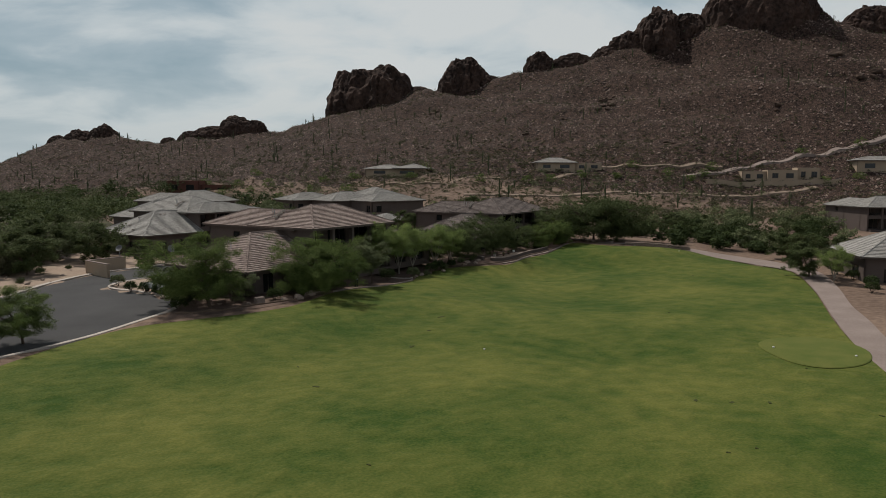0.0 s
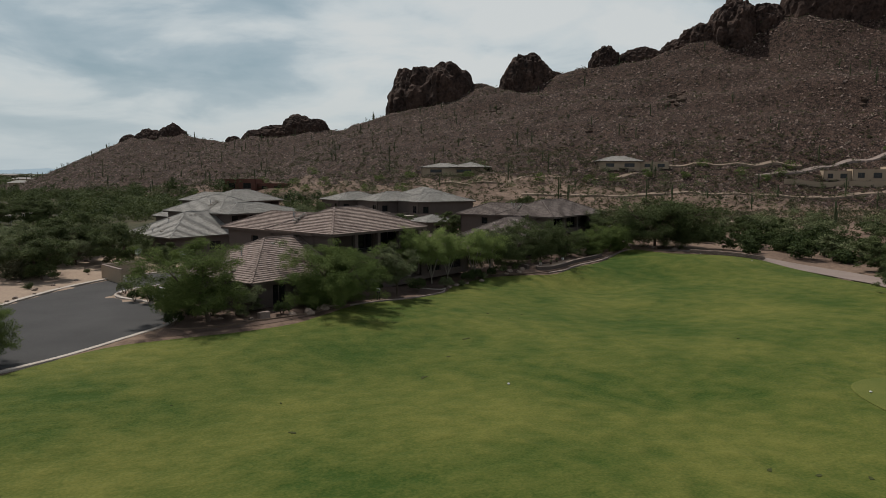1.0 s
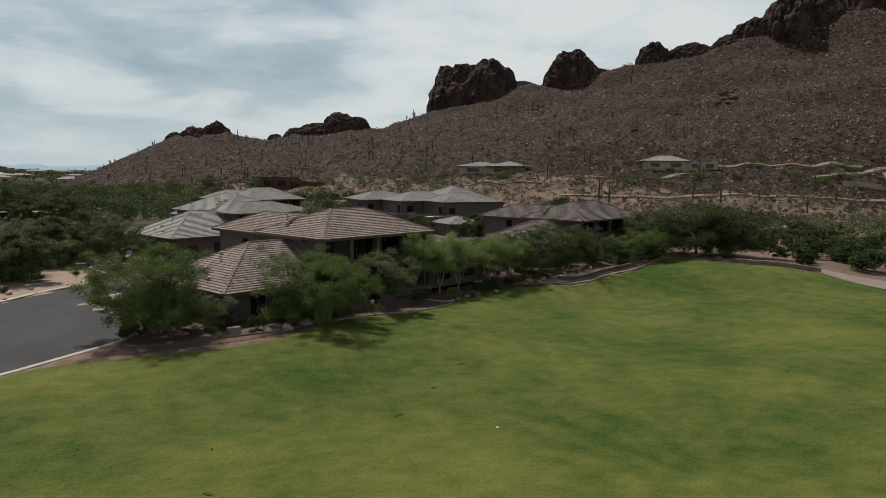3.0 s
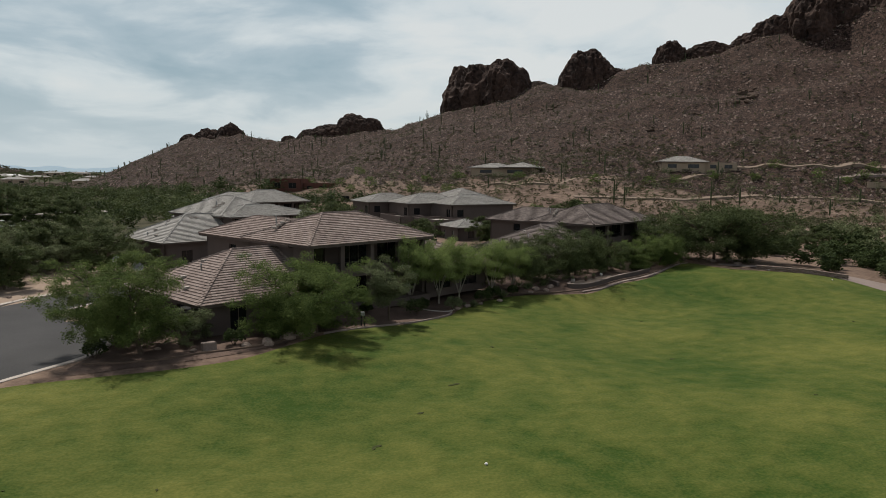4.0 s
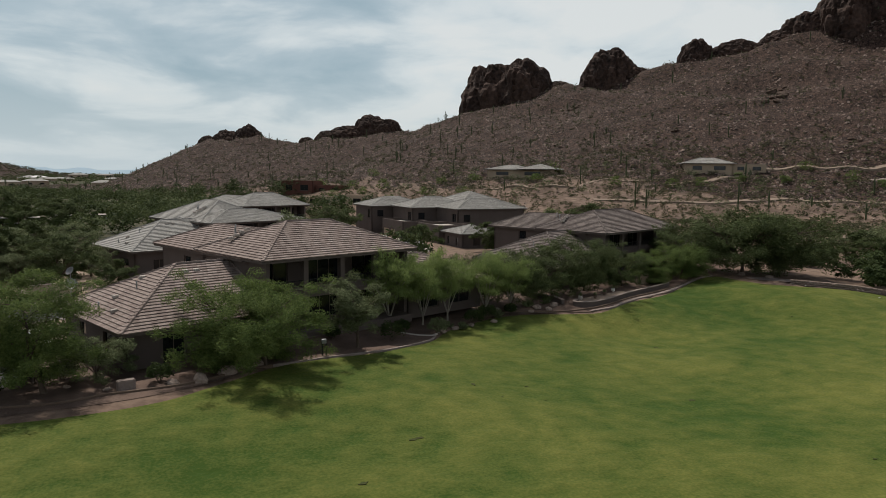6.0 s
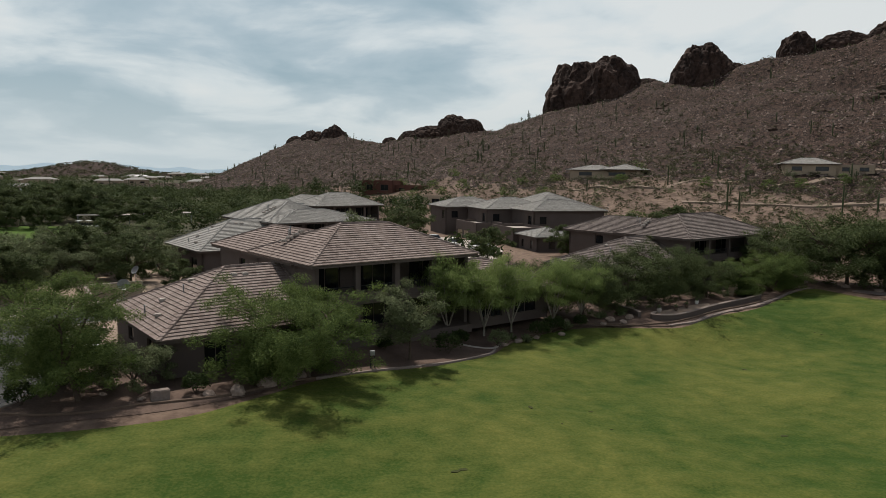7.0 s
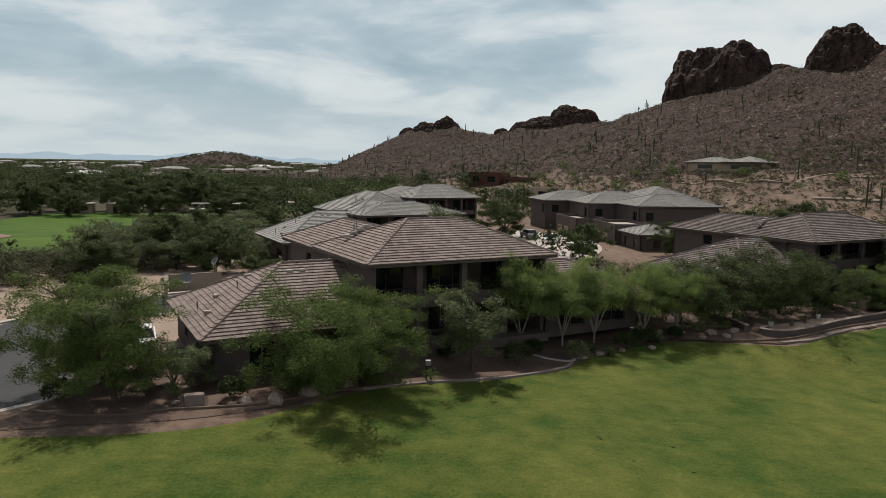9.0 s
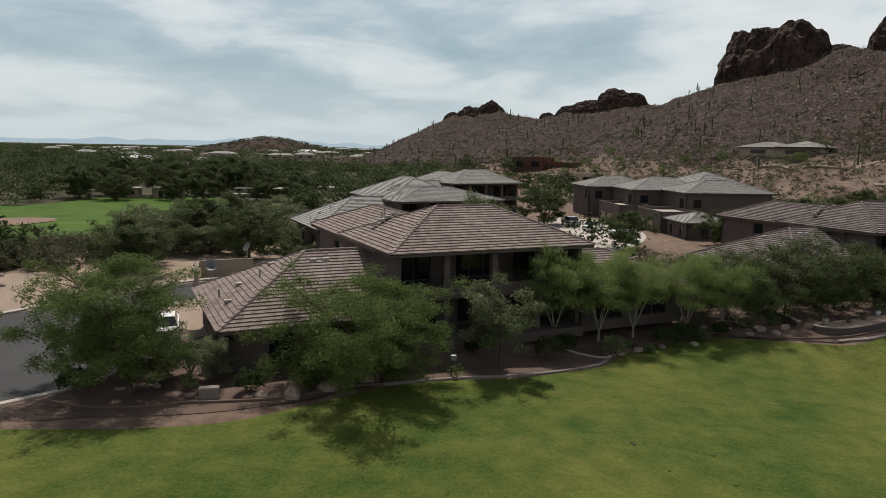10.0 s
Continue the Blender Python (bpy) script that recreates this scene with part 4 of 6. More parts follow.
again(verge_tree, -20.8, 31.9, 30, 0.55, label="grey-green ironwood tree beside the low wing")
far_tree = place(tree("mesquite_tree", 6.4, 4.8, 41, M_LEAF_WOOD, M_BARK, "green mesquite tree behind the houses", 150, 110, 0.15, fork=4, low=0.18, flat=0.84, spread=0.55, long=2.2), 60.0, 118.0)
olive = place(tree("olive_tree", 5.6, 2.3, 8, M_LEAF_GREY, M_BARK, "slender grey-green olive tree on the dark gravel", 130, 90, 0.075, fork=3, low=0.32, flat=0.72, thick=0.09, spread=0.9, long=3.0, droop=-0.3), -4.3, 36.2)
pv = place(tree("palo_verde_tree", 7.6, 3.3, 11, M_LEAF_LIGHT, M_PALEBARK, "airy palo verde tree with pale forked trunks", 150, 120, 0.042, fork=5, low=0.10, flat=0.62, thick=0.11, droop=-1.1, long=8.5, spread=0.8), -0.4, 42.6, size=0.9)
again(pv, 2.7, 43.4, 120, 0.84)
again(pv, 5.3, 44.6, 250, 0.84)
again(pv, 9.3, 45.8, 40, 0.8)
again(pv, 12.2, 46.8, 300, 0.72)
bushy = place(tree("mesquite_tree", 7.8, 5.9, 17, M_LEAF_WOOD, M_BARK, "rounded green mesquite tree in front of the houses", 250, 150, 0.09, fork=4, flat=0.82, spread=0.5, long=2.6), 13.2, 48.8, size=0.68)
again(bushy, 18.0, 49.9, 30, 0.70, label="dense olive-green mesquite tree before the galleries")
again(bushy, 28.2, 53.4, 260, 0.5, label="dense olive-green mesquite tree before the galleries")
again(bushy, 9.6, 50.4, 130, 0.66)
again(bushy, 22.6, 51.6, 90, 0.76, label="dense olive-green mesquite tree before the galleries")
again(oak, 33.2, 55.2, 60, 0.6, label="low mesquite tree beside the garden wall")
again(oak, 37.4, 55.6, 200, 0.7, label="low mesquite tree beside the garden wall")
big = place(tree("shade_tree", 8.4, 7.6, 23, M_LEAF_WOOD, M_BARK, "large dark multi-trunked shade tree at the lawn's end", 300, 100, 0.14, fork=6, low=0.14, flat=0.84, thick=0.22, spread=0.5, long=2.4), 46.6, 56.2, size=0.95)
again(big, 50.6, 54.6, 110, 0.9)
again(big, 42.5, 62.0, 30, 0.7)
for k, (x, y, sz) in enumerate(((78, 69, 0.36), (87, 74, 0.36), (93, 72, 0.4), (72, 68, 0.34), (66, 64, 0.3), (84, 66, 0.3), (99, 86, 0.38))):
    again(far_tree, x, y, 50 * k, sz * 1.4, dz=-0.45, label="dark rounded shrub standing in the sandy wash")
again(left_tree, -38.0, 23.6, 70, 0.62, label="low green shrub tree beside the kerb")
again(far_tree, 13.0, 82.0, 10, 0.72, label="green tree in the court behind the houses")
again(far_tree, 27.0, 88.0, 200, 0.7, label="green tree in the court behind the houses")
again(far_tree, 41.0, 100.0, 20, 0.9, label="green tree beside the stepped house")
again(far_tree, 6.0, 108.0, 300, 0.95, label="broad green tree beyond the court")
again(olive, -4.8, 72.0, 80, 1.45, label="dark green tree behind the ridge of the house")
again(far_tree, -30.0, 72.0, 10, 0.85, label="mesquite tree on the sandy ground behind the house")
again(far_tree, -36.0, 78.0, 100, 1.0, label="mesquite tree on the sandy ground behind the house")
again(far_tree, -24.0, 66.0, 160, 0.5, label="rounded yellow-green tree behind the house")
again(far_tree, -38.0, 62.0, 220, 0.8, label="mesquite tree on the sandy ground behind the house")
for k, (x, y, sz) in enumerate(((-40, 67, 0.9), (-43, 78, 1.0), (-38, 83, 1.1), (-47, 84, 0.9), (-33, 90, 1.1), (-28, 78, 0.7), (-42, 92, 1.0), (-35, 74, 0.8))):
    again(verge_tree, x, y, 40 * k, sz)


def thicket(name, spots, heights, radii, material, label, category, count=22, per=10, size=0.42, seed=1, squash=0.5):
    """Many trees or shrubs, past counting, as one uneven mass of leaf clumps."""
    rng = np.random.RandomState(seed)
    n = len(spots)
    z = land(spots[:, 0], spots[:, 1])
    k = n * count
    a, q, h = rng.rand(k) * 6.2832, rng.rand(k) ** 0.5, rng.rand(k)
    R, Hh = np.repeat(radii, count), np.repeat(heights, count)
    bulge = np.sin(np.pi * (0.15 + 0.75 * h)) ** 0.7
    x = np.repeat(spots[:, 0], count) + np.cos(a) * R * q * bulge
    y = np.repeat(spots[:, 1], count) + np.sin(a) * R * q * bulge
    zz = np.repeat(z, count) + Hh * (0.12 + 0.84 * h)
    c = np.stack([x, y, zz], 1)
    sp = np.repeat(R, per)[:, None] * np.array((0.30, 0.30, 0.20)) if count else 0
    hearts = np.stack([np.repeat(spots[:, 0], count * per), np.repeat(spots[:, 1], count * per), np.repeat(z + heights * 0.35, count * per)], 1)
    v, f = leaf_quads(c, sp, per, size, rng, 0.1, 1.4, True, hearts)
    ob = mesh_object(name, arrays(name, v, f, material), None)
    return tagged(ob, label, category, kind="stuff")


def scatter(n, box_, seed, keep):
    rng = np.random.RandomState(seed)
    p = np.stack([box_[0] + rng.rand(n) * (box_[1] - box_[0]), box_[2] + rng.rand(n) * (box_[3] - box_[2])], 1)
    return p[keep(p[:, 0], p[:, 1])]


ROCKY = (lambda x, y: ridge_axes(x, y)[1])
HOUSES = [(-30, 30, 10, 62), (10, 46, 50, 84), (-34, 74, 6, 150), (5, 88, 50, 142)]


def clear(x, y):
    ok = np.ones(x.shape, bool)
    for a, b, c, d in HOUSES:
        ok &= ~((x > a) & (x < c) & (y > b) & (y < d))
    for loop in (LAWN, ROAD, PATH_LOOP, FAIRWAY):
        ok &= ~inside(x, y, loop)
    return ok


rng = np.random.RandomState(42)
# woods of the flat, beyond the fairway and the houses
p = scatter(1500, (-420, -6, 70, 520), 7, lambda x, y: clear(x, y) & (ROCKY(x, y) > 190) & ~((x > -50) & (y < 84) & (x < -26)) & (x > -0.75 * y - 20) & ~((y < 190) & (x > -100) & (x < -40) & (y > 168)))
thicket("desert_trees", p, 3.6 + 2.6 * rng.rand(len(p)), 3.0 + 2.2 * rng.rand(len(p)), M_LEAF_WOOD, "dense green mesquite wood on the flat desert", "trees", 30, 14, 0.44, 3)
p = scatter(800, (-420, 40, 66, 520), 8, lambda x, y: clear(x, y) & (ROCKY(x, y) > 200) & (x > -0.75 * y - 20) & ~((x > -52) & (y < 84) & (x < -26)))
thicket("dark_desert_trees", p, 4.2 + 3.2 * rng.rand(len(p)), 2.8 + 2.2 * rng.rand(len(p)), M_LEAF_DARK, "darker mesquite trees mixed through the wood", "trees", 30, 14, 0.46, 4)
p = scatter(3400, (-1500, 60, 420, 1900), 9, lambda x, y: ((ROCKY(x, y) > 220) | (ridge_axes(x, y)[0] < -240)) & (np.hypot(x + 330, y - 1120) > 120) & (np.abs(x + 0.25 * y) < 0.75 * y))
thicket("far_trees", p, 3 + 3 * rng.rand(len(p)), 4 + 5 * rng.rand(len(p)), M_LEAF_WOOD, "far desert trees reaching to the horizon", "trees", 10, 9, 1.15, 5)
# low brush behind the sandy verge
p = scatter(60, (-60, -38, 61, 77), 67, lambda x, y: clear(x, y))
thicket("verge_brush", p, 1.8 + 1.3 * rng.rand(len(p)), 1.6 + 1.2 * rng.rand(len(p)), M_SCRUB, "low olive-brown brush behind the sandy verge", "shrubs", 44, 20, 0.17, 68)
# left verge and garden side
p = scatter(120, (-75, -42, 44, 110), 10, lambda x, y: clear(x, y) & (x < -34) & (x > -6.5 - 0.545 * (y + 3.5) + 3))
thicket("verge_trees", p, 3.2 + 2.2 * rng.rand(len(p)), 2.2 + 1.4 * rng.rand(len(p)), M_LEAF_GREY, "grey-green desert trees along the sandy verge", "trees", 40, 18, 0.24, 6)
# scrub at the foot of the hill and on the slope
p = scatter(2600, (-120, 330, 70, 420), 11, lambda x, y: clear(x, y) & (ROCKY(x, y) > 120) & (x > -30 + 0.0 * y) & ~((x < 60) & (y < 84)))
thicket("desert_scrub", p, 0.7 + 1.0 * rng.rand(len(p)), 0.8 + 1.0 * rng.rand(len(p)), M_SCRUB, "low olive scrub on the stony desert", "shrubs", 10, 9, 0.28, 12)
p = scatter(26000, (-160, 620, 60, 720), 13, lambda x, y: (ROCKY(x, y) < 215) & (ROCKY(x, y) > -10) & (ridge_axes(x, y)[0] > -170))
thicket("slope_scrub", p, 0.7 + 1.2 * rng.rand(len(p)) ** 2, 0.8 + 1.1 * rng.rand(len(p)) ** 2, M_SCRUB, "olive brittlebush dotted over the rocky slope", "shrubs", 4, 7, 0.34, 14)
p = scatter(3600, (42, 250, 84, 262), 19, lambda x, y: clear(x, y) & (ROCKY(x, y) > 140))
thicket("flat_scrub", p, 0.6 + 1.3 * rng.rand(len(p)) ** 2, 0.8 + 1.3 * rng.rand(len(p)) ** 2, M_SCRUB, "olive and brown scrub covering the desert flat", "shrubs", 8, 12, 0.2, 20)
p = scatter(1300, (42, 250, 84, 262), 20, lambda x, y: clear(x, y) & (ROCKY(x, y) > 140))
thicket("dry_scrub", p, 0.4 + 0.6 * rng.rand(len(p)), 0.5 + 0.7 * rng.rand(len(p)), M_DRY, "dry straw-coloured scrub on the desert flat", "shrubs", 9, 9, 0.2, 21)
p = scatter(150, (40, 300, 110, 300), 25, lambda x, y: clear(x, y) & (ROCKY(x, y) > 175) & (ROCKY(x, y) < 330))
thicket("foothill_trees", p, 2.0 + 2.0 * rng.rand(len(p)), 1.5 + 1.3 * rng.rand(len(p)), M_LEAF_GREY, "small olive-green desert trees at the foot of the hill", "trees", 22, 16, 0.2, 26)
# the dark shrubs by the wash at the lawn's far corner
p = scatter(34, (54, 100, 30, 80), 15, lambda x, y: clear(x, y) & (x + y > 98))
thicket("wash_shrubs", p, 1.6 + 1.6 * rng.rand(len(p)), 1.4 + 1.2 * rng.rand(len(p)), M_LEAF_DARK, "dark rounded shrubs along the dry wash", "shrubs", 36, 26, 0.26, 16)
p = scatter(22, (66, 135, 30, 95), 17, lambda x, y: clear(x, y) & (x + y > 108))
thicket("wash_trees", p, 2.5 + 2.2 * rng.rand(len(p)), 2.0 + 1.4 * rng.rand(len(p)), M_LEAF_GREY, "grey-green trees behind the wash", "trees", 40, 24, 0.3, 18)


def rubble(name, pts, sizes, material, label, category, seed, sink=0.25):
    """Angular stones, each its own island."""
    rng = np.random.RandomState(seed)
    n = len(pts)
    base = np.array([(1, 0, -0.3), (0.1, 1, -0.3), (-1, 0.1, -0.3), (0, -1, -0.3), (0.35, 0.2, 0.9), (-0.4, -0.2, 0.75)], np.float32)
    tri = np.array([(0, 1, 4), (1, 2, 5), (1, 5, 4), (2, 3, 5), (3, 0, 4), (3, 4, 5)])
    z = land(pts[:, 0], pts[:, 1])
    v = base[None] * (0.65 + 0.7 * rng.rand(n, 6, 3).astype(np.float32))
    a = rng.rand(n) * 6.28
    ca, sa = np.cos(a)[:, None], np.sin(a)[:, None]
    x = v[..., 0] * ca - v[..., 1] * sa
    y = v[..., 0] * sa + v[..., 1] * ca
    s = sizes[:, None]
    co = np.stack([pts[:, :1] + x * s, pts[:, 1:] + y * s * 0.8, z[:, None] + v[..., 2] * s * 0.7 + s * (0.3 - sink)], -1).reshape(-1, 3)
    f = (tri[None] + 6 * np.arange(n)[:, None, None]).reshape(-1, 3)
    return tagged(mesh_object(name, arrays(name, co, f, material), None), label, category, kind="stuff")


p = scatter(230000, (-160, 620, 60, 720), 21, lambda x, y: (ROCKY(x, y) < 205) & (ROCKY(x, y) > -8) & (ridge_axes(x, y)[0] > -170))
rubble("hill_stones", p, 0.22 + 0.8 * np.random.RandomState(3).rand(len(p)) ** 4, M_HILLROCK, "loose brown stones covering the hillside", "stones", 22)
p = scatter(2600, (60, 330, 60, 330), 23, lambda x, y: clear(x, y) & (ROCKY(x, y) > 150) & (ROCKY(x, y) < 300))
rubble("desert_stones", p, 0.25 + 0.7 * np.random.RandomState(4).rand(len(p)) ** 2, M_BOULDER, "pale boulders strewn over the desert flat", "stones", 24)


def saguaro_parts(h, arms, rnd):
    v, f = [], []
    tube(v, f, [Vector((0, 0, -0.5)), Vector((0, 0, h * 0.5)), Vector((0, 0, h * 0.94)), Vector((0, 0, h))], [0.2, 0.26, 0.22, 0.05], 8)
    for k in range(arms):
        a, z = rnd.random() * 6.28, h * rnd.uniform(0.35, 0.6)
        d = Vector((math.cos(a), math.sin(a), 0))
        tube(v, f, [Vector((0, 0, z)), d * 0.5 + Vector((0, 0, z + 0.1)), d * 0.75 + Vector((0, 0, z + 0.6)), d * 0.75 + Vector((0, 0, z + h * 0.3)), d * 0.75 + Vector((0, 0, z + h * 0.32))], [0.14, 0.15, 0.16, 0.14, 0.03], 7)
    return v, f


rnd = random.Random(5)
p = scatter(620, (-160, 600, 60, 720), 31, lambda x, y: (ROCKY(x, y) < 225) & (ROCKY(x, y) > -6) & (ridge_axes(x, y)[0] > -180))
av, af = [], []
for x, y in p:
    v, f = saguaro_parts(rnd.uniform(3.0, 7.0), rnd.choice((0, 0, 1, 2)), rnd)
    z, k = land1(x, y), len(av)
    av += [(a + x, b + y, c + z) for a, b, c in v]
    af += [tuple(i + k for i in q) for q in f]
tagged(mesh_object("saguaro_stand", arrays("saguaro_stand", av, af, M_CACTUS, True), None), "many saguaro cacti standing over the hillside", "cacti", kind="stuff")
for x, y, h in ((112, 180, 8.0), (114, 177, 6.0), (142, 169, 9.0), (153, 168, 6.0), (133, 219, 8.0), (118, 78, 6.5), (124, 82, 4.0)):
    v, f = saguaro_parts(h, 1, rnd)
    sg = mesh_object("saguaro", arrays("saguaro", v, f, M_CACTUS, True), None)
    sg.matrix_world = pose(x, y, land1(x, y))
    tagged(sg, "tall dark saguaro cactus on the desert flat", "cactus", "saguaros on the flat")


# ---- far ranges, their haze painted as a glowing pale blue ----
def far_range(name, dist, az0, az1, h, seed, label):
    n = 160
    v, f = [], []
    for i in range(n + 1):
        a = radians(az0 + (az1 - az0) * i / n)
        x, y = math.sin(a) * dist, math.cos(a) * dist
        up = h * (0.35 + 0.55 * noise.noise(Vector((i * 0.05, seed, 0))) + 0.35 * noise.noise(Vector((i * 0.22, seed, 3))) + 0.1 * noise.noise(Vector((i * 0.6, seed, 7))))
        edge = min(1, i / 12, (n - i) / 12)
        v += [(x, y, -60), (x, y, 8 + up * edge), (x * 1.1, y * 1.1, -60)]
    for i in range(n):
        k = 3 * i
        f += [(k, k + 3, k + 4, k + 1), (k + 1, k + 4, k + 5, k + 2)]
    ob = mesh_object(name, arrays(name, v, f, M_HAZE_GLOW, True), None)
    return tagged(ob, label, "mountains", kind="structure")


far_range("backdrop", 4300, -52, 12, 46, 2, "mountain range on the horizon in painted, glowing pale blue haze")


# ---- garden edge: edging, walls, stones and plants ----
rail_line("edging", [(-26.6, 28.6), (-24.5, 28.1), (-21.8, 28.1), (-19.7, 28.7), (-18.0, 28.9), (-15.3, 29.6), (-12.8, 31.2), (-10.6, 32.0)], 0.07, 0.02, 0.12, M_EDGE, "dark brown steel garden edging", "edging")
rail_line("trim", [(-10.6, 32.1), (-8.7, 32.9), (-6.6, 34.0), (-3.3, 35.3), (-0.5, 36.9), (1.8, 38.4), (2.6, 39.6)], 0.10, 0.02, 0.06, M_PATH, "pale concrete mowing strip along the grass", "edging")
rail_line("trim_bed", [(0.2, 41.0), (1.2, 40.2), (2.4, 39.8), (3.2, 40.6)], 0.12, 0.02, 0.08, M_CONCRETE, "pale concrete edging round a gravel bed", "edging")
rail_line("trim_far", [(3.4, 41.0), (4.6, 42.1), (6.7, 43.7), (9.4, 45.2), (11.4, 45.8), (13.6, 45.2), (15.6, 44.4), (17.4, 44.3), (19.5, 44.6), (21.4, 45.4), (24.2, 46.9), (28.7, 49.1), (35.6, 52.8), (39.1, 55.2), (42, 56.2)], 0.09, 0.02, 0.10, M_EDGE, "brown steel edging curving along the lawn", "edging")
rail_line("verge", [(19.0, 44.1), (21.8, 45.0), (24.4, 46.5), (28.8, 48.7), (33.4, 51.2), (38.8, 54.6), (41.8, 55.7)], 0.22, 0.02, 0.03, M_PATH, "pale sandy strip outside the lawn edging", "path")


def stone_mesh(seed, subdiv=2):
    bm = bmesh.new()
    bmesh.ops.create_icosphere(bm, subdivisions=subdiv, radius=1.0)
    o = Vector((seed * 3.7, seed * 1.3, 0))
    for v in bm.verts:
        v.co *= 1 + 0.32 * noise.noise(v.co * 1.3 + o) + 0.1 * noise.noise(v.co * 3.5 + o)
        v.co.z *= 0.68
    return bm


STONES = []
for k in range(5):
    me = bpy.data.meshes.new("stone")
    b = stone_mesh(k)
    b.to_mesh(me)
    b.free()
    me.materials.append(M_BOULDER)
    STONES.append(me)


def boulder(x, y, size, seed, label="rough tan boulder on the gravel", dz=0.0):
    ob = new("boulder", STONES[seed % 5])
    r = random.Random(seed)
    ob.matrix_world = Matrix.Translation((x, y, land1(x, y) + size * 0.25 + dz)) @ pose(0, 0, 0, r.uniform(-15, 15), r.uniform(-15, 15), r.uniform(0, 360)) @ Matrix.Diagonal((size * r.uniform(0.8, 1.3), size, size * r.uniform(0.8, 1.1), 1))
    return tagged(ob, label, "boulder", "garden boulders")


for k, (x, y, sz) in enumerate(((-16.4, 29.7, .5), (-14.9, 29.9, .7), (-13.4, 31.2, .8), (-12.4, 31.8, .55), (-11.6, 32.4, .6), (-19.9, 29.6, .35), (-22.2, 31.0, .3), (3.6, 40.6, .4), (5.0, 41.6, .45),
                                (6.8, 42.6, .35), (9.2, 43.4, .4), (13.6, 45.2, .4), (14.6, 46.0, .55), (15.4, 45.2, .45), (16.4, 46.2, .5), (12.4, 46.6, .5), (11.0, 47.0, .4), (43.6, 59.0, .5), (45.8, 55.4, .6),
                                (47.4, 52.6, .5), (-30.0, 47.6, .3), (-26.8, 40.2, .3), (-26.3, 37.5, .35))):
    boulder(x, y, sz * 0.72, k + 1)
r = random.Random(9)
for k in range(46):
    x, y = r.uniform(-50, -33), r.uniform(46, 78)
    if not inside(np.array([x]), np.array([y]), ROAD)[0]:
        boulder(x, y, r.uniform(0.12, 0.4), 50 + k, "small dark stone on the sandy verge")


def rounded_slab(name, x, y, turn, w, d, h, material, label, category, dz=-0.1, bevel=0.04):
    bm = bmesh.new()
    box(bm, -w / 2, -d / 2, 0, w / 2, d / 2, h)
    bmesh.ops.bevel(bm, geom=bm.edges[:], offset=bevel, segments=2, affect="EDGES")
    for v in bm.verts:
        v.co += Vector((0.02 * noise.noise(v.co * 2.1), 0.02 * noise.noise(v.co * 2.7 + Vector((4, 0, 0))), 0))
    ob = mesh_object(name, bm, material)
    ob.matrix_world = pose(x, y, land1(x, y) + dz, 0, 0, turn)
    return tagged(ob, label, category)


rounded_slab("stone_pier", -18.9, 29.4, 20, 0.95, 0.5, 0.7, M_PATH, "pale squared stone pier ending the garden wall", "pier")
rounded_slab("utility_cabinet", -10.4, 34.8, 27, 1.1, 0.8, 1.25, M_STUCCO, "taupe utility cabinet on the gravel by the house", "cabinet")
rounded_slab("utility_cabinet", 31.6, 54.2, 27, 0.8, 0.7, 1.2, M_STUCCO_TAN, "tan utility cabinet beside the galleries", "cabinet")


def meter_post(x, y):
    p = empty("meter_post", x, y, land1(x, y), 10, "dark meter post with a grey box on top", "post")
    box_part("post", -0.05, -0.05, -0.2, 0.05, 0.05, 1.0, M_DARK, p)
    box_part("post", 0.22, -0.05, -0.2, 0.3, 0.05, 0.8, M_DARK, p)
    box_part("meter_box", -0.05, -0.12, 0.85, 0.26, 0.1, 1.15, M_METAL, p, "dull grey meter box", 0.02)


meter_post(-7.1, 34.3)


def low_wall(name, points, half, height, material, label, cap=True):
    line = smooth_loop([(*p, 0) for p in points], 6, False)
    w = empty(name, 0, 0, 0, 0, label, "wall")
    for nm, h0, h1, hw, m in (("wall", -0.4, height, half, material), ("coping", height + 0.003, height + 0.06, half + 0.03, M_PATH)):
        bm = bmesh.new()
        rows = []
        for i, p in enumerate(line):
            t = (line[min(i + 1, len(line) - 1)] - line[max(i - 1, 0)]).normalized()
            sd = Vector((-t.y, t.x, 0))
            z = land1(p.x, p.y)
            rows.append([bm.verts.new(p + sd * k * hw + Vector((0, 0, z + h))) for k, h in ((-1, h0), (-1, h1), (1, h1), (1, h0))])
        for a, b in zip(rows, rows[1:]):
            for k in range(4):
                bm.faces.new((a[k], b[k], b[(k + 1) % 4], a[(k + 1) % 4]))
        bm.faces.new(rows[0])
        bm.faces.new(rows[-1][::-1])
        bmesh.ops.recalc_face_normals(bm, faces=bm.faces[:])
        part(nm, bm, m, w)
    return w


low_wall("retaining_wall", [(19.0, 46.4), (18.3, 45.6), (19.8, 45.3), (21.8, 46.1), (25.0, 47.8), (29.6, 50.4), (33.4, 52.4)], 0.14, 0.40, M_STUCCO, "curved dark stucco retaining wall with pale coping")
low_wall("garden_wall", [(15.7, 52.0), (16.6, 49.9), (17.3, 47.7), (17.4, 46.3)], 0.14, 0.45, M_STUCCO, "low pale garden wall beneath the trees")
low_wall("patio_wall", [(-29.6, 55.6), (-30.6, 58.4), (-31.6, 61.2)], 0.15, 1.5, M_STUCCO_TAN, "tan patio wall behind the low wing")
low_wall("patio_wall", [(-31.4, 61.4), (-29.2, 62.4), (-27.0, 63.4)], 0.15, 1.5, M_STUCCO_TAN, "tan patio wall behind the low wing")
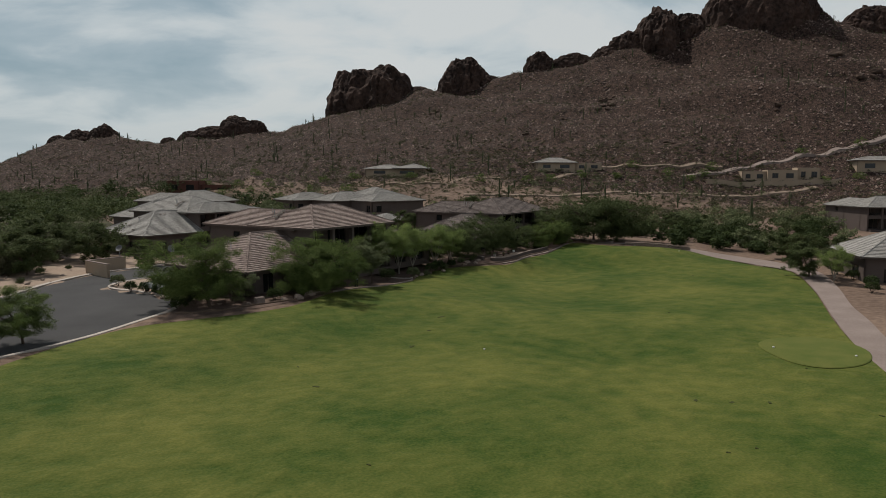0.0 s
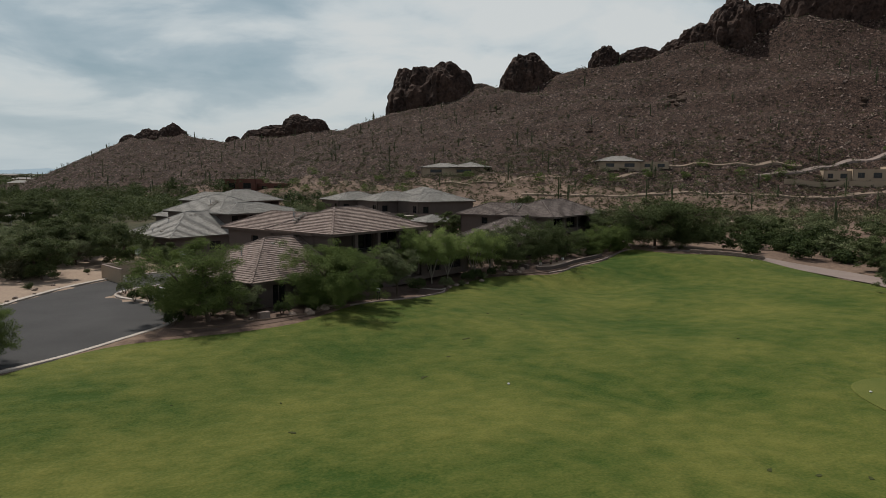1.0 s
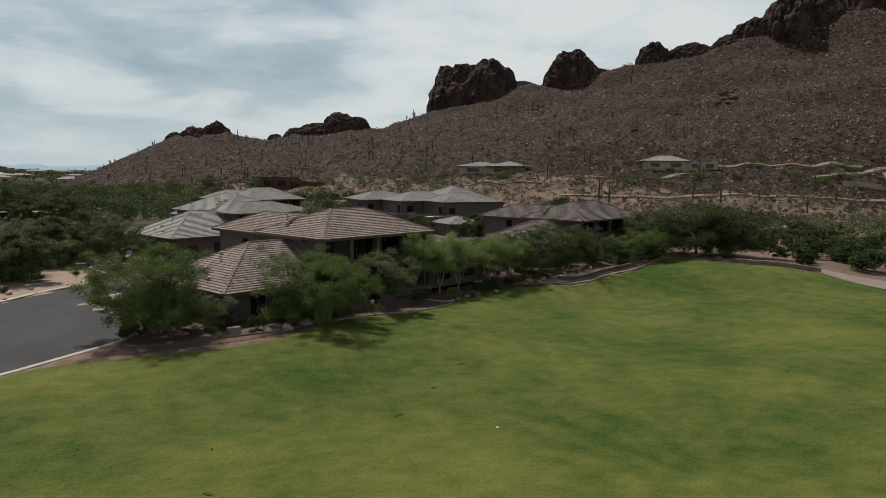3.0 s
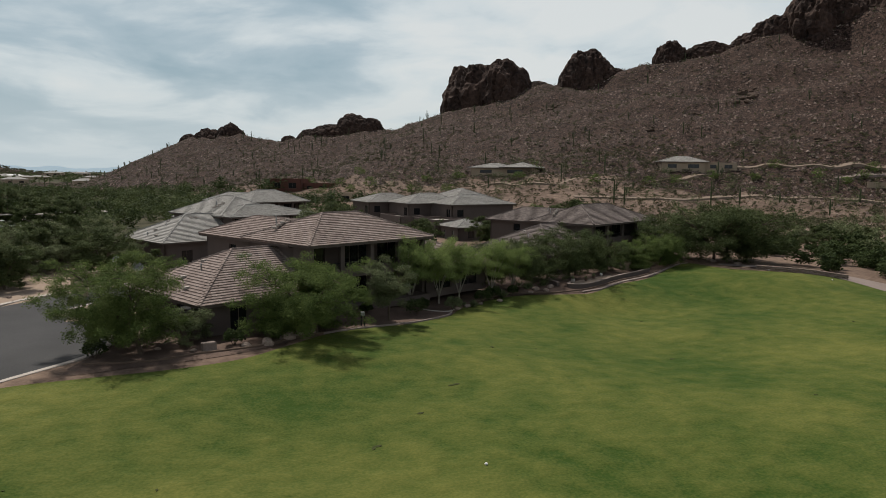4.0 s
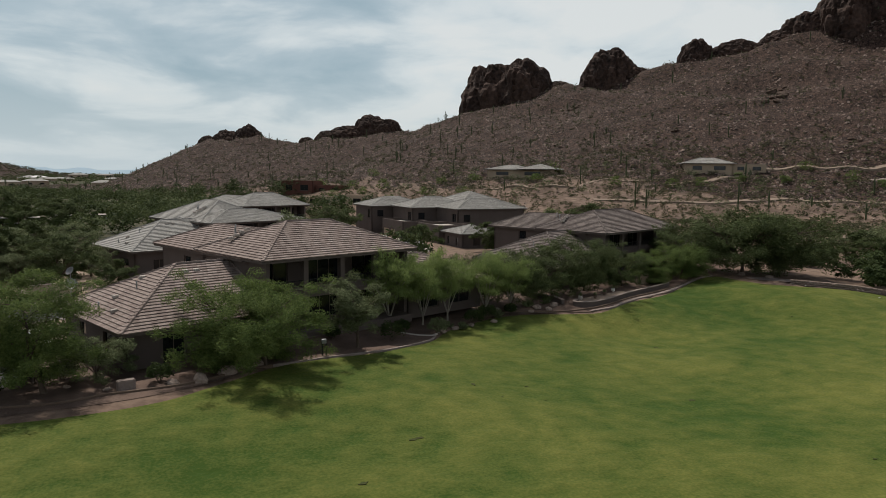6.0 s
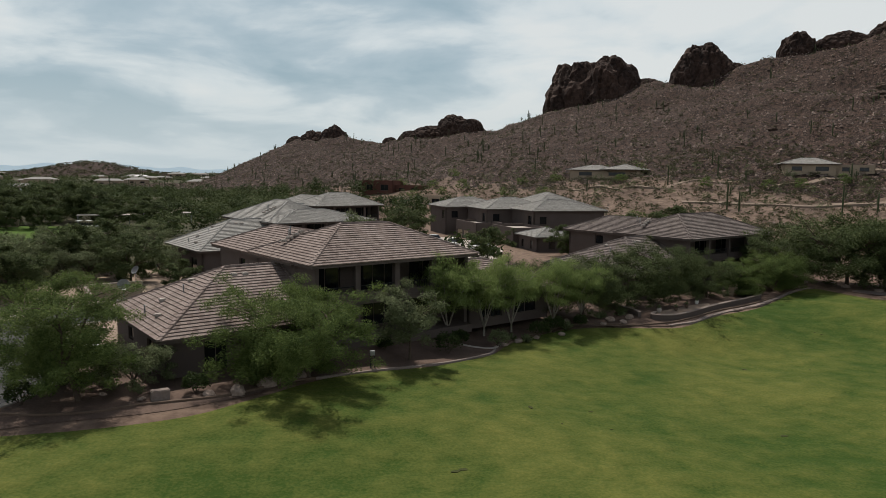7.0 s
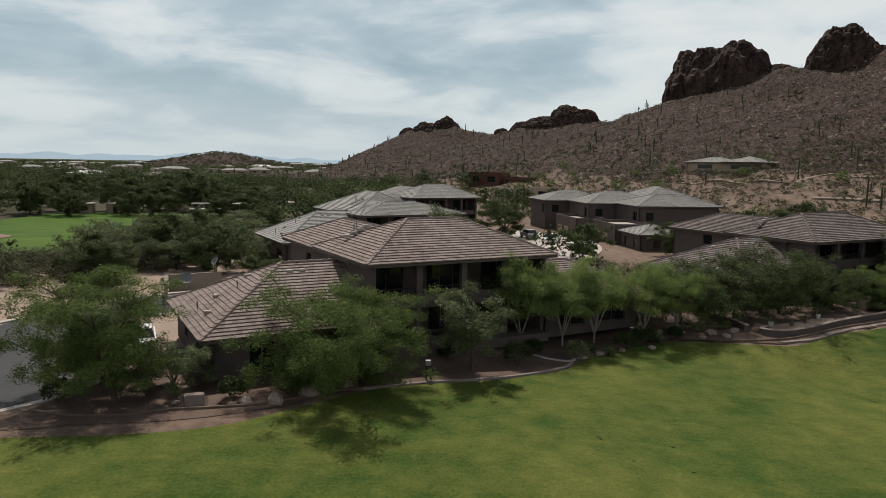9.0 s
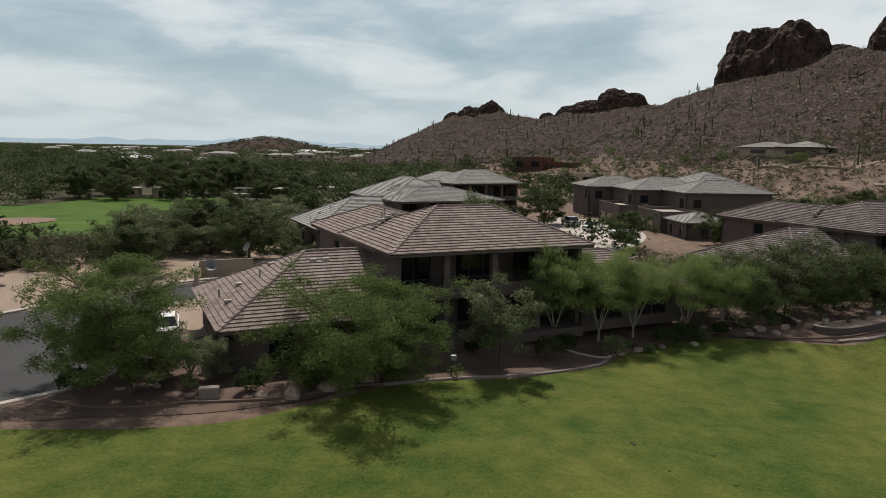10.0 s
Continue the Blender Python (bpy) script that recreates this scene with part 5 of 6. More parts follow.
low_wall("court_wall", [(1.0, 60.0), (8.0, 63.6)], 0.15, 2.4, M_STUCCO, "taupe court wall behind the house")
low_wall("villa_garden_wall", [(210, 168), (224, 157), (250, 134)], 0.2, 2.0, M_STUCCO_TAN, "long tan garden wall before the adobe villa")
# pots and ornaments on the white gravel bed behind the retaining wall
bed = smooth_loop([(19.0, 46.1), (20, 45.8), (22.4, 46.8), (25.2, 48.3), (25.6, 49.2), (22.6, 48.2), (19.8, 47.0)], 4)
sheet("gravel_bed", bed, 0.8, M_SAND, 0.32, "white gravel bed behind the retaining wall", "gravel")


def pot(x, y, size, material, label):
    p = empty("plant_pot", x, y, land1(x, y) + 0.32, 0, label, "pot")
    bm = bmesh.new()
    prof = ((0.10, 0), (0.17, 0.12), (0.2, 0.25), (0.15, 0.36), (0.19, 0.4), (0.14, 0.4), (0.12, 0.34))
    rings = [[bm.verts.new((math.cos(a * 0.5236) * r0 * size, math.sin(a * 0.5236) * r0 * size, z * size)) for a in range(12)] for r0, z in prof]
    for a, b in zip(rings, rings[1:]):
        for k in range(12):
            bm.faces.new((a[k], a[(k + 1) % 12], b[(k + 1) % 12], b[k]))
    bm.faces.new(rings[-1])
    part("bowl", bm, material, p)
    lv, lf = leaf_quads(np.array([(0, 0, 0.5 * size)]), 0.2 * size, 40, 0.07, np.random.RandomState(int(x * 10)), -0.6, 3)
    mesh_object("leaves", arrays("leaves", lv, lf, M_LEAF_GREY), None, p)


for x, y, sz, m, lb in ((19.3, 46.4, 1.1, M_CONCRETE, "pale round pot on the white gravel"), (21.2, 46.9, .9, M_EDGE, "small brown pot on the white gravel"), (22.8, 47.9, .9, M_EDGE, "small brown pot on the white gravel"), (24.4, 48.9, .9, M_WHITE, "white pot on the white gravel")):
    pot(x, y, sz, m, lb)


def shrub(name, x, y, radius, material, label, seed, spiky=False, leaves=900):
    rng = np.random.RandomState(seed)
    t = empty(name, x, y, land1(x, y), 0, label, "shrub", "garden shrubs")
    if spiky:
        v, f = [], []
        for k in range(46):
            a, e = rng.rand() * 6.28, 0.25 + 1.15 * rng.rand()
            d = Vector((math.cos(a) * math.cos(e), math.sin(a) * math.cos(e), math.sin(e)))
            tube(v, f, [Vector((0, 0, 0.02)), d * radius * 0.55, d * radius], [0.035, 0.045, 0.006], 4)
        mesh_object("foliage", arrays("foliage", v, f, material), None, t)
    else:
        a, q = rng.rand(140) * 6.28, rng.rand(140)
        el = np.arcsin(np.clip(rng.rand(140) * 1.05 - 0.15, -1, 1))
        rr = radius * (0.72 + 0.2 * rng.rand(140))
        c = np.stack([np.cos(a) * np.cos(el) * rr, np.sin(a) * np.cos(el) * rr, radius * 0.75 + np.sin(el) * rr * 0.9], 1)
        c[:, 2] = np.maximum(c[:, 2], 0.06)
        lv, lf = leaf_quads(c, radius * 0.26, leaves // 140 + 1, 0.075, rng, -0.2, 2.2)
        mesh_object("foliage", arrays("foliage", lv, lf, material), None, t)
        v, f = [], []
        for k in range(5):
            tube(v, f, [Vector((0, 0, -0.1)), Vector((math.cos(k * 1.3) * radius * 0.5, math.sin(k * 1.3) * radius * 0.5, radius * 0.9))], [0.03, 0.012], 5)
        mesh_object("stem", arrays("stem", v, f, M_BARK), None, t)
    return t


for k, (x, y, r0, dark) in enumerate(((-17.2, 30.3, .75, 1), (-14.6, 32.8, .8, 1), (-26.0, 30.0, .8, 1), (-24.2, 32.4, .7, 1), (-22.7, 32.6, .75, 1), (-1.2, 38.4, 1.0, 1), (3.0, 40.2, .85, 0), (7.1, 42.9, .85, 1), (8.8, 44.2, .9, 1),
                                       (0.2, 41.0, .7, 1), (11.6, 45.4, .6, 1), (-26.4, 39.4, .7, 1), (-27.4, 41.4, .7, 1), (-28.6, 43.0, .65, 1), (-29.4, 47.4, .8, 0), (27.0, 53.0, .8, 1), (29.0, 55.0, .9, 1), (34.5, 57.0, .8, 1), (-5.8, 38.0, .6, 1),
                                       (50.6, 13.6, .8, 1), (47.0, 9.4, .9, 1), (44.0, 7.6, .8, 1), (53.0, 17.0, .7, 0), (55, 22, .5, 0), (57, 26, .5, 1))):
    shrub("shrub", x, y, r0, M_LEAF_DARK if dark else M_LEAF_GREY, "rounded dark green shrub on the gravel" if dark else "rounded grey-green shrub on the gravel", 100 + k)
for k, (x, y, r0) in enumerate(((5.6, 41.6, .7), (10.0, 44.6, .9), (14.0, 46.8, .8), (4.6, 42.2, .6), (16.0, 47.2, .7), (-38.6, 55.2, .8), (-33.4, 66.0, .6))):
    shrub("agave", x, y, r0, M_LEAF_GREY, "spiky grey-green agave on the gravel", 200 + k, True)
again(pv, 46.5, 13.5, 10, 0.62, label="small palo verde tree beside the cart path")
again(far_tree, 48.2, 17.8, 50, 0.75, label="small mesquite tree beside the cart path")
again(far_tree, 62.0, 30.0, 80, 0.8, label="mesquite tree behind the cart path")


def dish(x, y, z, turn):
    d = empty("satellite_dish", x, y, z, turn, "grey satellite dish on a short mast", "antenna")
    bm = bmesh.new()
    rings = [[bm.verts.new((math.cos(a * 0.3927) * r0, -0.55 * r0 * r0, math.sin(a * 0.3927) * r0)) for a in range(16)] for r0 in (0.05, 0.2, 0.34, 0.45)]
    for a, b in zip(rings, rings[1:]):
        for k in range(16):
            bm.faces.new((a[k], a[(k + 1) % 16], b[(k + 1) % 16], b[k]))
    bm.faces.new(rings[0])
    bmesh.ops.solidify(bm, geom=bm.faces[:], thickness=0.02)
    bmesh.ops.transform(bm, matrix=pose(0, 0, 0.5, -35, 0, 0), verts=bm.verts[:])
    part("reflector", bm, M_METAL, d)
    box_part("mast", -0.03, -0.03, -0.6, 0.03, 0.03, 0.5, M_METAL, d)


dish(-24.2, 44.6, 3.9, 20)
dish(-27.6, 63.6, 2.4, -40)

# ---- the tee at the right of the lawn, markers and marks in the grass ----
TEE = smooth_loop([(12.9, -1.0), (11.2, -3.1), (10.2, -6.2), (11.6, -7.9), (14.8, -8.0), (18.0, -6.0), (18.8, -3.4), (17.5, -1.4), (15.1, -0.5)], 5)
sheet("tee", TEE, 0.9, M_GREEN, 0.10, "closely mown tee with a pale yellowed rim", "lawn")
rail_line("tee_rim", [tuple(p)[:2] for p in TEE[::3]], 0.3, -0.14, 0.235, M_GREEN, "yellowed grass rim round the tee", "lawn", True, 3)


def marker(x, y, size, material, label):
    bm = bmesh.new()
    bmesh.ops.create_icosphere(bm, subdivisions=2, radius=size)
    for v in bm.verts:
        v.co.z *= 0.7
    ob = mesh_object("tee_marker", bm, material)
    ob.matrix_world = pose(x, y, land1(x, y) + size * 0.5 + (0.1 if 10 < x < 19 and y < 0 else 0))
    tagged(ob, label, "marker", "tee markers")


for x, y in ((46.4, 46.3), (50.1, 40.5), (12.4, -2.3), (15.4, -7.0), (-7.0, 9.0)):
    marker(x, y, 0.09, M_WHITE, "small white ball-shaped marker on the grass")


def divot(x, y, size, seed):
    bm = bmesh.new()
    r = random.Random(seed)
    bmesh.ops.create_circle(bm, cap_ends=True, segments=9, radius=size)
    for v in bm.verts:
        v.co.x *= r.uniform(0.8, 1.9)
        v.co.y *= r.uniform(0.5, 1.0)
    ex = bmesh.ops.extrude_face_region(bm, geom=bm.faces[:])
    bmesh.ops.translate(bm, verts=[g for g in ex["geom"] if isinstance(g, bmesh.types.BMVert)], vec=(0, 0, 0.035))
    ob = mesh_object("turf_clod", bm, M_DIVOT)
    ob.matrix_world = pose(x, y, land1(x, y) - 0.005, 0, 0, r.uniform(0, 180))
    tagged(ob, "small dark clod of turf lying on the fairway", "turf", "turf clods")


M_DIVOT = mat("turf_earth", (0.03, 0.04, 0.012), (0.08, 0.085, 0.03), 3, 0.95, 0.5)
r = random.Random(77)
for x, y in ((20.7, 36.0), (-4.5, 20.5), (-7.9, 16.3), (-11.5, 12.8), (14.9, 23.7), (37.4, 26.9), (1.4, 27.5), (-2.2, -7.3), (-0.7, -8.7), (1.1, -10.0), (-21.9, 5.7), (-11.2, 13.0), (-4.1, 20.6)):
    divot(x, y, 0.16, int(x * 7 + 900))
for k in range(30):
    x, y = r.uniform(-30, 44), r.uniform(-20, 44)
    if inside(np.array([x]), np.array([y]), LAWN)[0]:
        divot(x, y, r.uniform(0.05, 0.10), k)

# ---- stone wall and raised green at the lawn's far end ----
wall = empty("dry_stone_wall", 0, 0, 0, 0, "low dry stone wall under the raised green", "wall")
WALL_STONES = [bpy.data.meshes.new("stone") for k in range(4)]
for k, me in enumerate(WALL_STONES):
    b = stone_mesh(20 + k, 1)
    b.to_mesh(me)
    b.free()
    me.materials.append(M_BOULDER)
line = smooth_loop([(45.8, 47.6, 0), (47.2, 46.0, 0), (49.4, 44.2, 0), (51.6, 42.6, 0), (53.4, 41.4, 0)], 14, False)
for row in range(3):
    for k, p in enumerate(line):
        o = new("stone", WALL_STONES[(k * 3 + row) % 4])
        o.parent = wall
        sz = r.uniform(0.15, 0.2)
        o.matrix_world = Matrix.Translation((p.x + r.uniform(-.05, .05), p.y, land1(p.x, p.y) + 0.05 + 0.2 * row)) @ pose(0, 0, 0, 0, 0, r.uniform(0, 360)) @ Matrix.Diagonal((sz * 1.2, sz, sz, 1))

# ---- the hill road and desert tracks ----
def track(name, points, half, material, label):
    line = smooth_loop([(*p, 0) for p in points], 14, False)
    v, f = [], []
    for i, p in enumerate(line):
        t = (line[min(i + 1, len(line) - 1)] - line[max(i - 1, 0)]).normalized()
        sd = Vector((-t.y, t.x, 0))
        for k in (-1, 1):
            q = p + sd * k * half
            v.append((q.x, q.y, max(land1(q.x, q.y), land1(p.x, p.y)) + 0.12))
        for k in (1, -1):
            q = p + sd * k * half * 1.3
            v.append((q.x, q.y, land1(q.x, q.y) - 1.0))
    for i in range(len(line) - 1):
        a, b = 4 * i, 4 * i + 4
        f += [(a, a + 1, b + 1, b), (a + 1, a + 2, b + 2, b + 1), (a + 3, a, b, b + 3)]
    return tagged(mesh_object(name, arrays(name, v, f, material), None), label, "road", kind="structure")


track("road_hill", [(206, 178), (229, 172), (241, 170), (257, 162), (277, 153), (311, 150), (350, 138)], 1.5, M_PATH, "pale concrete road climbing the hillside")
track("road_desert", [(104, 192), (132, 181), (159, 177), (176, 169), (205, 156), (240, 138)], 1.5, M_TRACK, "pale dirt track across the desert flat")
track("road_wash", [(84, 84), (110, 102), (135, 116), (164, 120), (205, 112)], 1.6, M_TRACK, "pale cart track beyond the wash")
track("road_villas", [(80, 236), (94, 222), (104, 211), (124, 214), (150, 205), (184, 205), (206, 190), (229, 176)], 1.3, M_TRACK, "pale drive between the hillside villas")
p = np.array([(194, 195), (214, 173), (166, 197), (50, 262), (16, 302), (29, 287), (73, 259), (40, 255), (60, 240), (84, 250), (112, 236), (120, 205), (140, 200), (200, 180), (60, 215), (30, 262), (8, 262), (45, 232), (70, 225), (100, 228), (150, 198), (180, 190),
              (205, 172), (222, 176), (40, 276), (0, 280), (52, 290), (260, 132), (246, 138), (262, 160), (290, 150), (72, 120), (58, 130), (46, 124), (66, 146)], float)
thicket("hillside_trees", p, 2.6 + 1.8 * rng.rand(len(p)), 2.2 + 1.2 * rng.rand(len(p)), M_LEAF, "olive-green desert trees round the hillside villas", "trees", 40, 20, 0.26, 71)
p = np.array([(93, 72), (97, 81), (99, 86), (88, 66), (80, 62), (74, 58), (70, 52), (66, 47), (84, 58), (92, 62), (62, 42), (66, 38), (72, 44), (78, 50), (104, 70), (112, 66), (120, 70), (110, 60), (118, 62), (126, 66), (132, 72), (76, 36), (84, 40), (92, 46), (100, 52)], float)
thicket("wash_bushes", p, 1.6 + 1.4 * rng.rand(len(p)), 1.8 + 0.9 * rng.rand(len(p)), M_LEAF_DARK, "dense dark rounded bushes along the dry wash", "shrubs", 60, 28, 0.27, 72)

# ---- beyond the far fairway: sheds, carts, poles and far houses ----
BUNKER = smooth_loop([(-90, 98), (-80, 101), (-75, 112), (-82, 117), (-92, 112)], 5)
sheet("bunker", BUNKER, 4.0, M_WATERLESS, 0.12, "brown sand bunker in the far fairway", "bunker")


def shed(x, y, w, d, h, turn, label):
    b = empty("shed", x, y, land1(x, y), turn, label, "shed")
    storey_box(b, 0, 0, w, d, -0.5, h, {"f": [(w * 0.2, w * 0.35, 0.2, h * 0.75, 0), (w * 0.6, w * 0.8, h * 0.4, h * 0.75, 1)]}, M_STUCCO_TAN)
    box_part("roof", -0.4, -0.4, h + 0.004, w + 0.4, d + 0.4, h + 0.18, M_CONCRETE, b, "pale flat roof", 0.03)


shed(-94, 170, 5.5, 4, 2.4, 15, "pale shed with flat roof among the trees")
shed(-86, 173, 7.5, 4, 2.4, 15, "long tan shed with flat roof among the trees")


def carport(x, y, turn):
    b = empty("carport", x, y, land1(x, y), turn, "open white-roofed carport with parked carts", "carport")
    for u in (0.2, 6, 11.8):
        for v in (0.2, 4.8):
            box_part("post", u - 0.08, v - 0.08, -0.3, u + 0.08, v + 0.08, 2.6, M_METAL, b)
    box_part("roof", 0, 0, 2.604, 12, 5, 2.75, M_CONCRETE, b, "white sheet roof", 0.02)


carport(-66, 176, 12)
carport(-52, 182, 12)


def cart(x, y, turn):
    b = empty("golf_cart", x, y, land1(x, y), turn, "white golf cart parked beside the carport", "golf cart", "golf carts")
    box_part("body", -1.1, -0.55, 0.25, 1.1, 0.55, 0.65, M_WHITE, b, "", 0.08)
    box_part("seat", -0.5, -0.5, 0.653, 0.0, 0.5, 0.95, M_DARK, b, "", 0.05)
    box_part("roof", -0.9, -0.58, 1.75, 0.7, 0.58, 1.83, M_WHITE, b, "", 0.03)
    for u in (-0.8, 0.6):
        for v in (-0.5, 0.5):
            box_part("roof_post", u - 0.03, v - 0.03, 0.65, u + 0.03, v + 0.03, 1.75, M_DARK, b)
    for u in (-0.75, 0.75):
        for v in (-0.52, 0.52):
            bm = bmesh.new()
            bmesh.ops.create_cone(bm, cap_ends=True, segments=14, radius1=0.24, radius2=0.24, depth=0.16, matrix=pose(u, v, 0.24, 90, 0, 0))
            part("wheel", bm, M_DARK, b)


for k in range(4):
    cart(-64 + 2.1 * k, 171 + 0.4 * k, 80 + 6 * (k % 3))


for k, (x, y, sz) in enumerate(((-91, 165, 1.0), (-79, 169, 0.9), (-72, 170, 1.1), (-57, 171, 0.9), (-49, 172, 1.1), (-101, 166, 1.2), (-84, 180, 1.5), (-64, 186, 1.5), (-46, 168, 1.0), (-97, 178, 1.5), (-74, 188, 1.6))):
    again(far_tree, x, y, 47 * k, sz, label="green mesquite tree at the far fairway's edge")


def power_pole(x, y, h):
    b = empty("power_pole", x, y, land1(x, y), 20, "wooden power pole with a crossarm", "pole", "power poles")
    bm = bmesh.new()
    bmesh.ops.create_cone(bm, cap_ends=True, segments=8, radius1=0.16, radius2=0.1, depth=h, matrix=pose(0, 0, h / 2))
    part("shaft", bm, M_BARK, b)
    box_part("crossarm", -1.1, -0.06, h - 0.9, 1.1, 0.06, h - 0.75, M_BARK, b)
    box_part("transformer", 0.12, -0.2, h - 2.2, 0.5, 0.2, h - 1.3, M_METAL, b, "", 0.05)


power_pole(-82, 186, 10)
power_pole(-180, 330, 11)


def far_house(x, y, turn, w, d, h, material, label, roof):
    b = empty("far_house", x, y, land1(x, y), turn, label, "house", "far houses")
    storey_box(b, 0, 0, w, d, -3, h, {"f": [(w * 0.15, w * 0.3, 0.9, 2.2, 0), (w * 0.6, w * 0.8, 0.9, 2.2, 0)]}, material)
    bm = bmesh.new()
    o = 0.6
    c = [bm.verts.new(p) for p in ((-o, -o, h), (w + o, -o, h), (w + o, d + o, h), (-o, d + o, h))]
    t = [bm.verts.new(p) for p in ((d / 2, d / 2, h + 1.8), (w - d / 2, d / 2, h + 1.8))]
    for q in ((c[0], c[1], t[1], t[0]), (c[1], c[2], t[1]), (c[2], c[3], t[0], t[1]), (c[3], c[0], t[0]), (c[3], c[2], c[1], c[0])):
        bm.faces.new(q)
    part("roof", bm, roof, b)


r = random.Random(31)
for k in range(64):
    a, d = radians(r.uniform(-32, -3)), r.uniform(420, 1500) if k % 3 else r.uniform(900, 1350)
    x, y = math.sin(a) * d, math.cos(a) * d
    if land1(x, y) > 3 or inside(np.array([x]), np.array([y]), FAIRWAY)[0]:
        continue
    white = r.random() < 0.12
    far_house(x, y, r.uniform(-40, 40), r.uniform(14, 26), r.uniform(9, 12), r.uniform(3, 4.5), M_WHITE if white else M_STUCCO_TAN,
              "far white house among the desert trees" if white else "far tan house among the desert trees", M_WHITE if white else M_TILE_GREY)
# low stony hill far off gets its own scrub
p = scatter(2800, (-560, -120, 940, 1300), 61, lambda x, y: np.hypot(x + 320, y - 1120) < 190)
thicket("hill_scrub", p, 1.5 + 1.5 * rng.rand(len(p)), 2 + 2 * rng.rand(len(p)), M_SCRUB, "dark scrub on the low stony hill", "shrubs", 6, 6, 0.9, 62)

# ---- single tiles of the nearest roof slopes ----
for roof, ts in SINGLE_TILES:
    if not ts:
        continue
    first = ts[0]
    o, along, up, out, w, e = first
    base = [tuple((Vector((p - o).dot(a) for a in (along, up, out)))) for p in tile_points(first)]
    me = arrays("tile", base, TILE_FACES, M_TILE_ONE)
    for o, along, up, out, w, e in ts:
        t = new("tile", me)
        t.parent = roof
        t.matrix_local = Matrix(((along.x, up.x, out.x, o.x), (along.y, up.y, out.y, o.y), (along.z, up.z, out.z, o.z), (0, 0, 0, 1)))


